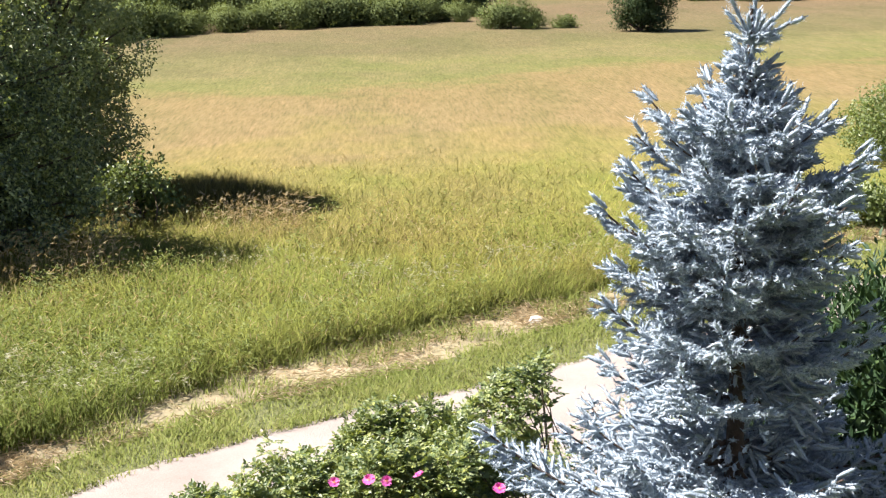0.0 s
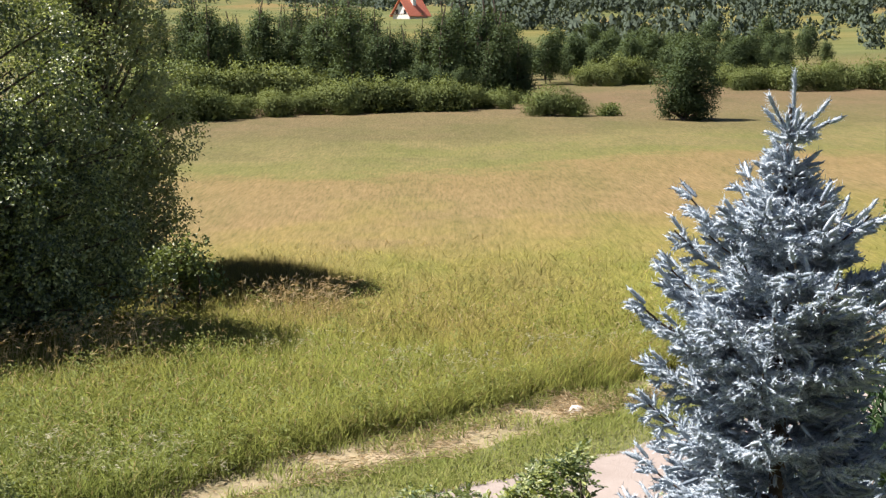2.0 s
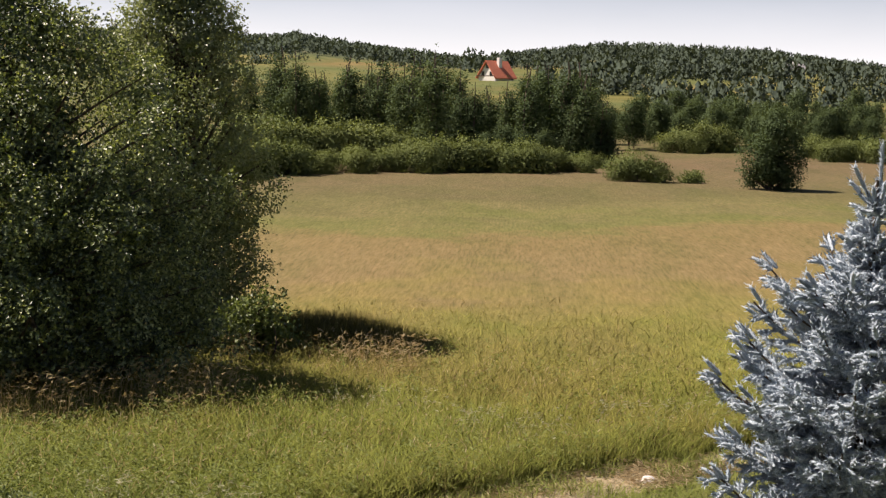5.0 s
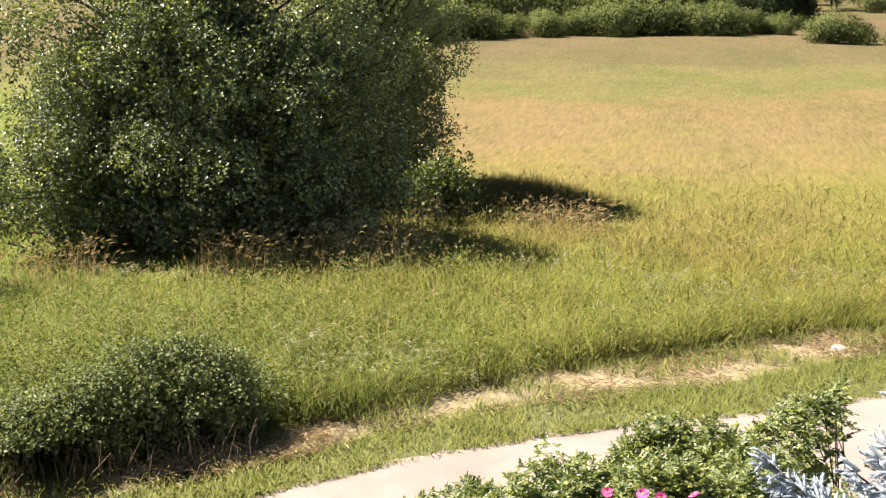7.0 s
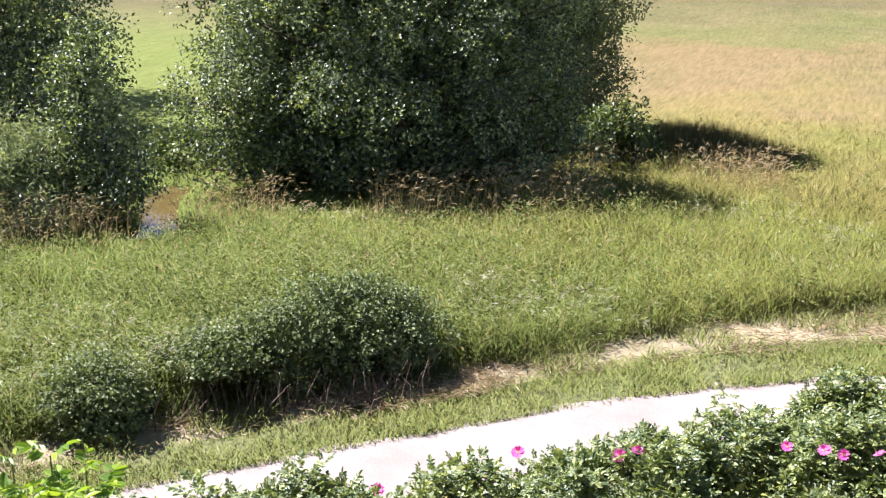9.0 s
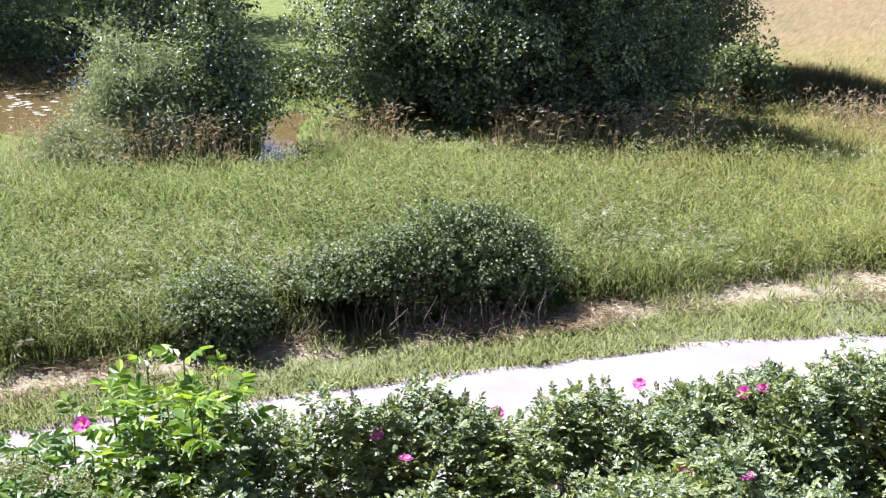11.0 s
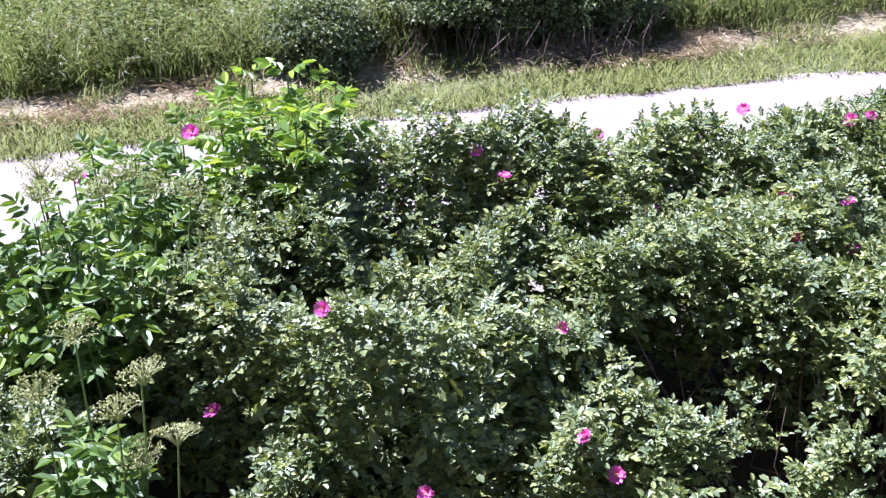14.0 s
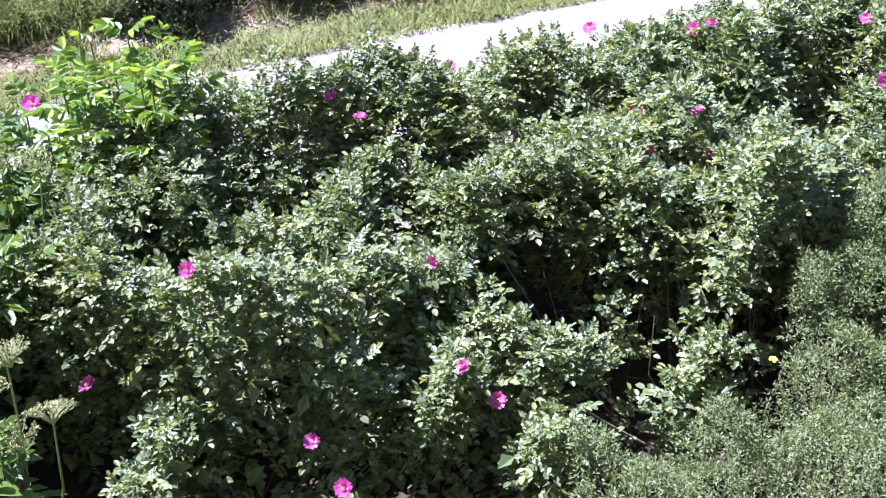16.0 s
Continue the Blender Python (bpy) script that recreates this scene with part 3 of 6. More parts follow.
def ribbon(lo, hi, z, x0, x1, steps, rows, ragged, seed):
    """A strip along the road between two offsets from its far edge."""
    xs = np.linspace(x0, x1, steps)
    ys, s = np.interp(xs, _gx, _gy), np.interp(xs, _gx, _gs)
    nx, ny = -s / np.sqrt(1 + s * s), 1 / np.sqrt(1 + s * s)
    a = (lo(xs) if callable(lo) else lo) + ragged * (vnoise(xs * 4.1, 0 * xs, seed) - 0.5) + ragged * 0.6 * (vnoise(xs * 11, 0 * xs, seed + 1) - 0.5)
    b = (hi(xs) if callable(hi) else hi) + ragged * (vnoise(xs * 3.7, 0 * xs + 9, seed) - 0.5) + ragged * 0.6 * (vnoise(xs * 13, 0 * xs + 4, seed + 1) - 0.5)
    k = np.linspace(0, 1, rows)
    o = a[:, None] * (1 - k) + b[:, None] * k
    x, y = xs[:, None] + nx[:, None] * o, ys[:, None] + ny[:, None] * o
    zz = z + 0.02 * (vnoise(x * 3, y * 3, seed) - 0.5) - 0.03 * (np.abs(2 * k - 1) > 0.99)
    v = np.stack([x, y, zz], -1).reshape(-1, 3)
    i, j = np.meshgrid(np.arange(steps - 1), np.arange(rows - 1), indexing="ij")
    p = i * rows + j
    f = np.concatenate([np.stack([p, p + rows, p + rows + 1], -1).reshape(-1, 3), np.stack([p, p + rows + 1, p + 1], -1).reshape(-1, 3)])
    return Geo().add(v, f)


build_ground()
solo("road", ribbon(-ROAD_WIDTH, 0.0, 0.05, -30, 34, 900, 8, 0.12, 11).mesh("road", M_ROAD, smooth=True), "pale sandy gravel track beside the meadow", "road", "structure")
solo("verge", ribbon(-0.12, lambda x: verge_width(x) + 0.1, 0.022, -30, 34, 420, 5, 0.15, 21).mesh("verge", M_VERGE, smooth=True), "mown grass verge along the gravel track", "verge", "structure")
solo("straw_strip", ribbon(lambda x: verge_width(x), lambda x: tall_from(x) + 0.25, 0.034, -30, 34, 420, 5, 0.2, 31).mesh("straw_strip", M_STRAWBED, smooth=True), "strip of dry cut hay before the tall grass", "hay strip", "structure")


def build_pond():
    a = np.linspace(0, 2 * np.pi, 72, endpoint=False)
    x, y = POND[0] + 7.0 * np.cos(a), POND[1] + 5.6 * np.sin(a)
    g = Geo().add([(POND[0], POND[1], -0.13)] + [(p, q, -0.13) for p, q in zip(x, y)], [(0, 1 + k, 1 + (k + 1) % 72) for k in range(72)])
    solo("water", g.mesh("water", M_WATER), "brown still pond water shaded by trees", "pond", "structure")


build_pond()


def build_pond_weed():
    g = Geo()
    n = 80
    x, y = rng.normal(-15.0, 1.0, n), rng.normal(15.0, 0.55, n)
    keep = pond_depth(x, y) > 0.2
    for px, py in zip(x[keep], y[keep]):
        r, a = rng.uniform(0.02, 0.06), rng.uniform(0, 6.28)
        th = a + np.linspace(0, 2 * np.pi, 7, endpoint=False)
        v = [(px, py, -0.118)] + [(px + r * 1.5 * math.cos(t), py + r * math.sin(t), -0.122) for t in th]
        g.add(v, [(0, 1 + k, 1 + (k + 1) % 7) for k in range(7)])
    solo("pond_weed", g.mesh("pond_weed", M_WEED), "pale floating leaves on the brown pond", "water plants", "stuff")


build_pond_weed()

# ---- grasses ----
def lean_of(n, much):
    return np.stack([rng.normal(0.15, 0.75, n), rng.normal(-0.1, 0.75, n), np.zeros(n)], 1) * np.asarray(much).reshape(-1, 1)


def meadow_spots(n, r0, r1, a0=-52.0, a1=32.0, power=0.6):
    """Places in the meadow, thinner with distance."""
    u = rng.uniform(0, 1, n)
    r = (r0**power + u * (r1**power - r0**power)) ** (1 / power)
    a = np.radians(rng.uniform(a0, a1, n))
    x, y = r * np.sin(a), r * np.cos(a)
    keep = (off_road(x, y) > tall_from(x)) & (pond_depth(x, y) < 0.16)
    return x[keep], y[keep], r[keep]


def sward(x, y):
    """How tall the grass grows at a place."""
    t = 0.24 + 0.24 * vnoise(x * 0.6, y * 0.6, 6) + 0.18 * vnoise(x * 2.1, y * 2.1, 7)
    t = t * (0.55 + 0.6 * np.clip((off_road(x, y) - tall_from(x)) / 0.12, 0.0, 1.0) - 0.15 * np.clip((off_road(x, y) - tall_from(x)) / 1.5, 0.0, 1.0))
    t = t * np.interp(np.hypot(x, y), [13, 17, 22, 30, 60], [1.0, 0.82, 0.5, 0.22, 0.10])
    # lowered at the alder's foot to fit the camera's view of it
    t = t * (1 - 0.75 * np.exp(-(((x + 8.6) / 2.2) ** 2 + ((y - 15.6) / 1.0) ** 2)))
    # lowered before the arm of the pond so the camera sees its water
    t = t * (1 - 0.85 * np.exp(-(((x + 9.25) / 0.45) ** 2 + ((y - 13.5) / 0.7) ** 2)))
    return t * np.clip((pond_span(x, y) - 1.0) / 0.7, 0.35, 1.0)


def along_road(n, x0, x1, lo, hi):
    x = rng.uniform(x0, x1, n)
    s = np.interp(x, _gx, _gs)
    o = (lo(x) if callable(lo) else lo) + rng.uniform(0, 1, n) * ((hi(x) if callable(hi) else hi) - (lo(x) if callable(lo) else lo))
    q = np.sqrt(1 + s * s)
    return x - s / q * o, np.interp(x, _gx, _gy) + o / q, o


def build_meadow():
    g = Geo()
    x, y, r = meadow_spots(255000, 7.0, 27.0, power=-0.4)
    keep = rng.uniform(0, 1, len(x)) < np.clip((27 - r) / 11, 0, 1)
    x, y, r = x[keep], y[keep], r[keep]
    n = len(x)
    h = sward(x, y) * rng.uniform(0.5, 1.15, n)
    g.blades(np.stack([x, y, height(x, y) - 0.02], 1), h, (0.0035 + 0.00036 * r) * rng.uniform(0.6, 1.5, n), lean_of(n, h * np.interp(r, [15, 24], [0.8, 1.6])), soft=0.35)
    # a lush taller edge along the hay
    x, y, o = along_road(40000, -11, 9, lambda v: tall_from(v) - 0.02, lambda v: tall_from(v) + 0.75)
    keep = (pond_depth(x, y) < 0.1) & (rng.uniform(0, 1, len(x)) < 0.35 + vnoise(x * 1.6, y * 1.6, 26))
    x, y = x[keep], y[keep]
    n = len(x)
    h = (0.26 + 0.24 * vnoise(x * 1.3, y * 1.3, 27)) * rng.uniform(0.55, 1.15, n)
    g.blades(np.stack([x, y, np.zeros(n)], 1), h, rng.uniform(0.005, 0.010, n), lean_of(n, h * 0.55), soft=0.5)
    # taller lush grass at the foot of the birch
    n = 11000
    x, y = rng.normal(-3.4, 1.0, n), rng.normal(21.3, 0.75, n)
    h = rng.uniform(0.22, 0.6, n) * np.clip(1.3 - np.hypot((x + 3.4) / 2.2, (y - 21.3) / 1.7), 0.2, 1)
    g.blades(np.stack([x, y, height(x, y) - 0.02], 1), h, rng.uniform(0.006, 0.012, n), lean_of(n, h * 0.3), soft=0.4)
    solo("meadow_grass", g.mesh("meadow_grass", M_GRASS), "tall green and golden meadow grass", "grass", "stuff")


def build_seed_heads():
    g = Geo()
    x, y, r = meadow_spots(20000, 9.0, 20.0, -46, 28, power=0.3)
    # few over the lush green, many over the golden part
    keep = rng.uniform(0, 1, len(x)) < np.clip((y - 0.35 * x - 9) / 14, 0.12, 1) * np.clip(2.2 * vnoise(x * 0.35, y * 0.5, 8) - 0.4, 0.1, 1)
    x, y, r = x[keep], y[keep], r[keep]
    n = len(x)
    h = sward(x, y) * rng.uniform(0.85, 1.25, n)
    tip = np.stack([x, y, height(x, y) + h], 1) + lean_of(n, np.full(n, 0.10))
    g.leaves(tip, lean_of(n, np.full(n, 0.8)) + [0, 0, 0.8], scatter_dirs(n, 0.8), rng.uniform(0.05, 0.10, n), 0.006 + 0.0002 * r, 0.4)
    # pale feathery panicles in drifts over the green grass
    m = 5200
    px, py, r = meadow_spots(m, 9.0, 17.0, -52, 20, power=0.3)
    ok = vnoise(px * 0.55 + 2, py * 0.8, 33) > 0.60
    px, py = px[ok], py[ok]
    m = len(px)
    hh = sward(px, py) * rng.uniform(1.05, 1.5, m)
    b = np.stack([px, py, height(px, py)], 1)
    lean = np.stack([rng.normal(0.16, 0.1, m), rng.normal(-0.05, 0.1, m), 0 * hh], 1)
    g.blades(b, hh, 0.003, lean, 1)
    for _ in range(5):
        g.leaves(b + lean * 0.9 + hh[:, None] * [0, 0, 0.9] + rng.normal(0, 0.015, (m, 3)), lean * 3 + rng.normal(0, 0.22, (m, 3)) + [0, 0, 0.1], scatter_dirs(m, 0.6), rng.uniform(0.03, 0.08, m), 0.005, 0.4, 1)
    # a fringe of tall seeding grass along the pond bank and before the trees
    for m, spread, pale in ((1000, 0.3, 0.5), (700, 0.8, 1.0)):
        t = rng.uniform(0, 1, m)
        px = -12.4 + 8.6 * t
        py = np.interp(px, [-12.4, -10.3, -9.0, -7.5, -5.9, -4.1], [12.3, 13.0, 14.4, 15.4, 16.1, 17.0]) - np.abs(rng.normal(0, spread, m))
        ok = (off_road(px, py) > tall_from(px)) & (pond_depth(px, py) < 0.2) & (vnoise(px * 1.1, py * 1.1, 14) > 0.22) & (np.hypot(px + 9.3, py - 13.7) > 0.5)
        px, py = px[ok], py[ok]
        m = len(px)
        hh = rng.uniform(0.3, 0.75, m) * np.clip((pond_span(px, py) - 0.9) / 0.5, 0.4, 1)
        b = np.stack([px, py, height(px, py)], 1)
        lean = np.stack([rng.normal(0.12, 0.16, m), rng.normal(-0.08, 0.16, m), 0 * hh], 1)
        g.blades(b, hh, 0.004, lean)
        for _ in range(2):
            g.leaves(b + lean + hh[:, None] * [0, 0, 0.93], lean * 2 + [0, 0, 0.15] + rng.normal(0, 0.08, (m, 3)), scatter_dirs(m, 0.6), rng.uniform(0.05, 0.13, m), 0.007, 0.4)
    # pale seeding grass before the shade of the birch
    m = 700
    px, py = rng.uniform(-4.8, -1.6, m), 19.6 + rng.normal(0, 0.4, m)
    ok = vnoise(px * 1.7, py * 1.7, 19) > 0.45
    px, py = px[ok], py[ok]
    m = len(px)
    hh = rng.uniform(0.15, 0.5, m)
    b = np.stack([px, py, height(px, py)], 1)
    lean = np.stack([rng.normal(0.1, 0.15, m), rng.normal(0, 0.15, m), 0 * hh], 1)
    for _ in range(3):
        g.leaves(b + lean + hh[:, None] * [0, 0, 0.9], lean * 2 + [0, 0, 0.15] + rng.normal(0, 0.1, (m, 3)), scatter_dirs(m, 0.6), rng.uniform(0.05, 0.13, m), 0.009, 0.4)
    g.blades(b, hh, 0.004, lean)
    solo("seed_heads", g.mesh("seed_heads", [M_SEED, M_PANICLE]), "tan and pinkish seed heads over the grass", "grass", "stuff")


def build_verge():
    g = Geo()
    x, y, o = along_road(84000, -10, 9, -0.13, lambda v: verge_width(v) + 0.15)
    keep = rng.uniform(0, 1, len(x)) < np.clip(0.25 + 1.5 * (vnoise(x * 2.2, y * 2.2, 15) - 0.15), 0.2, 1) * np.clip((verge_width(x) + 0.3 - o) / 0.3, 0.1, 1)
    x, y = x[keep], y[keep]
    n = len(x)
    h = rng.uniform(0.025, 0.085, n) * (0.6 + 0.8 * vnoise(x * 1.4, y * 1.4, 16))
    g.blades(np.stack([x, y, np.full(n, 0.02)], 1), h, rng.uniform(0.006, 0.011, n), lean_of(n, h * 0.9), soft=0.3)
    # green tufts growing through the hay
    x, y, o = along_road(22000, -10, 9, lambda v: verge_width(v), lambda v: tall_from(v) + 0.2)
    keep = vnoise(x * 2.6, y * 2.6, 18) > 0.47
    x, y = x[keep], y[keep]
    n = len(x)
    h = rng.uniform(0.06, 0.2, n)
    g.blades(np.stack([x, y, np.full(n, 0.03)], 1), h, rng.uniform(0.006, 0.011, n), lean_of(n, h * 0.8), soft=0.5)
    # tufts on the near side of the track
    x, y, o = along_road(9000, -9, 9, -ROAD_WIDTH - 0.5, -ROAD_WIDTH + 0.08)
    n = len(x)
    h = rng.uniform(0.05, 0.16, n)
    g.blades(np.stack([x, y, np.full(n, 0.0)], 1), h, 0.009, lean_of(n, h * 0.7), soft=0.5)
    solo("verge_grass", g.mesh("verge_grass", M_MOWN), "short mown grass with dry blades beside the track", "grass", "stuff")
    g = Geo()
    x, y, o = along_road(40000, -10, 9, lambda v: verge_width(v) - 0.15, lambda v: tall_from(v) + 0.3)
    keep = rng.uniform(0, 1, len(x)) < np.clip(0.06 + 2.4 * (vnoise(x * 1.8, y * 1.8, 17) - 0.38), 0.05, 1)
    x, y = x[keep], y[keep]
    n = len(x)
    a = rng.uniform(0, 2 * np.pi, n)
    way = np.stack([np.cos(a), np.sin(a), rng.normal(0.08, 0.18, n)], 1)
    g.leaves(np.stack([x, y, 0.04 + rng.uniform(0, 0.06, n)], 1), way, np.array([[0, 0, 1.0]]) + 0.4 * scatter_dirs(n), rng.uniform(0.05, 0.17, n), rng.uniform(0.005, 0.010, n), 0.3)
    solo("cut_hay", g.mesh("cut_hay", M_STRAW), "dry cut hay lying in a strip", "hay", "stuff")


def build_nettles():
    """Small leafy herbs among the grass, thick in the lush part behind the roadside bush."""
    g = Geo()
    x, y, r = meadow_spots(14000, 8.0, 21.0, -52, 24, power=-0.3)
    o = off_road(x, y)
    lush = np.clip(1.2 - np.hypot((x + 8.2) / 4.2, (o - 2.9) / 2.2) * 0.7, 0, 1) + 0.5 * np.exp(-(((o - 1.8) / 0.5) ** 2)) + 0.14
    keep = rng.uniform(0, 1, len(x)) < lush
    x, y = x[keep], y[keep]
    for _ in range(15):
        n = len(x)
        a = rng.uniform(0, 2 * np.pi, n)
        up = rng.uniform(0.35, 1.0, n) * sward(x, y) * 1.1
        b = np.stack([x + rng.normal(0, 0.06, n), y + rng.normal(0, 0.06, n), up], 1)
        g.leaves(b, np.stack([np.cos(a), np.sin(a), rng.normal(0.1, 0.35, n)], 1), np.array([[0, 0, 1.0]]) + 0.35 * scatter_dirs(n), rng.uniform(0.035, 0.075, n), rng.uniform(0.016, 0.032, n), 0.2)
    solo("wild_herbs", g.mesh("wild_herbs", M_NETTLE), "lush broad-leaved green herbs in the tall grass", "herbs", "stuff")


# ---- trees and shrubs ----
def lobes_of(n, rx, ry, z0, z1, taper, size, seed):
    """Overlapping leafy masses that fill a crown from z0 to z1, narrower upwards by taper."""
    q = np.random.default_rng(seed)
    out = []
    for k in range(n):
        t = (k + q.uniform(0, 1)) / n
        wide = 1 - taper * t**1.4
        a = q.uniform(0, 2 * np.pi)
        d = math.sqrt(q.uniform(0.15, 1)) * max(wide, 0.05)
        s = size * q.uniform(0.7, 1.3) * (0.55 + 0.45 * wide)
        out.append((rx * d * math.cos(a) * 0.78, ry * d * math.sin(a) * 0.78, z0 + (z1 - z0) * t, s))
    return out


BUSHY = ([0.0, 0.2, 0.5, 0.75, 0.9, 1.0], [0.85, 1.0, 0.98, 0.88, 0.7, 0.4])
BROAD = ([0.0, 0.1, 0.25, 0.42, 0.6, 0.75, 0.9, 1.0], [0.52, 0.64, 0.86, 1.0, 0.95, 0.78, 0.46, 0.12])
TALL = ([0.0, 0.1, 0.3, 0.5, 0.7, 0.85, 0.95, 1.0], [0.75, 0.9, 1.0, 0.98, 0.85, 0.62, 0.36, 0.12])


def rim_lobes(n, rx, ry, z0, z1, profile, size, seed, recede=0.0):
    """Leafy branch ends all round the outside of a crown whose width follows a profile of its height."""
    q = np.random.default_rng(seed)
    out = []
    for k in range(n):
        t = ((k + q.uniform(0, 1)) / n) ** 1.15
        wide = np.interp(t, *profile) * q.uniform(0.74, 1.04)
        a = k * 2.39996 + q.normal(0, 0.35)
        s = size * q.uniform(0.65, 1.35)
        out.append((max(rx * wide - s * 0.7, 0.0) * math.cos(a), max(ry * (1 - recede * t) * wide - s * 0.7, 0.0) * math.sin(a), z0 + (z1 - z0) * t, s))
    return out


def heart_leaf(size, length):
    """Size of the larger leaves added inside a crown to block light."""
    return np.minimum(size * 0.30, 1.4 * length)


def crown(g, lobes, leaves, length, width, slot=0, squash=0.85, shell=0.5, up=0.5, oval=False, droop=0.0, floor=0.02, loose=0.7, puffy=0.0, heart=0, sprig=0.0, core=()):
    """Leaves on and in the lobes, in sprays."""
    size = np.array([s for *_, s in lobes])
    pick = rng.choice(len(lobes), leaves, p=size**2 / (size**2).sum())
    # sprays: many leaves share a twig end
    sprays = max(leaves // 7, 1)
    sp_lobe = rng.choice(len(lobes), sprays, p=size**2 / (size**2).sum())
    d = scatter_dirs(sprays, 0.35 if core else 0.0)
    rad = size[sp_lobe] * (shell + (1.06 - shell) * rng.uniform(0, 1, sprays) ** 0.6) * (0.86 + 0.3 * vnoise(d[:, 0] * 3 + sp_lobe, d[:, 2] * 3 + d[:, 1] * 2, 5))
    cen = np.array([l[:3] for l in lobes])[sp_lobe] + d * rad[:, None] * [1, 1, squash]
    w = rng.integers(0, sprays, leaves)
    spread = np.array(length).mean() * 1.6
    base = cen[w] + rng.normal(0, spread, (leaves, 3)) * [1, 1, 0.7]
    if sprig:
        # leaves strung along twigs that reach out of the crown
        tw = unit(d * 0.8 + scatter_dirs(sprays) * 0.7 + [0, 0, 0.35])
        reach = sprig * rng.uniform(0.4, 1.4, sprays)
        base = cen[w] + tw[w] * (reach[w] * rng.uniform(-0.3, 1.0, leaves))[:, None] + rng.normal(0, spread * 0.45, (leaves, 3))
    base[:, 2] = np.maximum(base[:, 2], floor + rng.uniform(0, 0.15, leaves))
    way = d[w] * 0.6 + scatter_dirs(leaves) * 0.9 + [0, 0, -droop]
    face = scatter_dirs(leaves) * loose + d[w] * 0.7 + [0, 0, up]
    L = length * rng.uniform(0.65, 1.3, leaves)
    if heart:
        # dense larger leaves deep inside, added to stop light passing through
        inner = list(core) or lobes
        size = np.array([l[3] for l in inner])
        k = rng.choice(len(inner), heart, p=size**3 / (size**3).sum())
        hd = scatter_dirs(heart)
        deep = np.array([l[:3] for l in inner])[k] + hd * (size[k] * (1.0 if core else 0.72) * rng.uniform(0, 1, heart) ** 0.4)[:, None] * [1, 1, squash]
        deep[:, 2] = np.maximum(deep[:, 2], floor + 0.1)
        g.leaves(deep, scatter_dirs(heart), scatter_dirs(heart), heart_leaf(size[k], length), heart_leaf(size[k], length) * 0.8, slot=slot, puff=hd if puffy else None)
    if puffy:
        # clumps far off catch the light as masses
        mid = np.array([l[:3] for l in lobes]).mean(0)
        g.leaves(base, way, face, L, L * (width / length), slot=slot, puff=d[w] + 0.5 * unit(base - mid) + [0, 0, 0.3] + rng.normal(0, puffy, (leaves, 3)))
    elif oval:
        g.oval_leaves(base, way, face, L, L * (width / length), slot=slot)
    else:
        g.leaves(base, way, face, L, L * (width / length), slot=slot)
    return g


def limbs(g, lobes, foot, radius, slot=0, stems=1, sway=0.12, sides=5):
    """Stems from the foot and limbs to the lobes."""
    q = np.random.default_rng(len(lobes) * 7 + stems)
    for k in range(stems):
        top = lobes[-1 - (k % max(1, len(lobes) // 3))]
        a = 2 * np.pi * k / stems
        start = np.array([foot * math.cos(a), foot * math.sin(a), -0.15]) if stems > 1 else np.array([0, 0, -0.15])
        end = np.array([top[0] * 0.7, top[1] * 0.7, top[2]])
        t = np.linspace(0, 1, 7)[:, None]
        pts = start * (1 - t) + end * t + np.sin(t * 3.0) * q.normal(0, sway, 3) * [1, 1, 0]
        g.tube(pts, radius * (1 - 0.82 * t[:, 0]) + 0.006, sides + 1, slot)
    for lx, ly, lz, s in lobes:
        z = max(0.15, lz - s * q.uniform(0.6, 1.4))
        start = np.array([lx * 0.15, ly * 0.15, z * 0.75])
        end = np.array([lx, ly, lz])
        t = np.linspace(0, 1, 5)[:, None]
        pts = start * (1 - t) + end * t + np.sin(t * 3.1) * q.normal(0, sway * 0.6, 3)
        g.tube(pts, radius * 0.38 * (1 - 0.8 * t[:, 0]) + 0.004, sides, slot)
    return g


def plant(name, label, category, at, lobes, leaves, length, width, leaf_mat, radius=0.05, stems=1, foot=0.2, group="", bark=None, leaf_part="crown", stem_part="trunk", **kw):
    z = float(height(at[0], at[1])) if len(at) == 2 else at[2]
    ob = thing(name, label, category, (at[0], at[1], z), group)
    part(stem_part, limbs(Geo(), lobes, foot, radius, stems=stems).mesh(stem_part, bark or M_BARK, smooth=True), ob)
    part(leaf_part, crown(Geo(), lobes, leaves, length, width, **kw).mesh(leaf_part, leaf_mat), ob)
    return ob


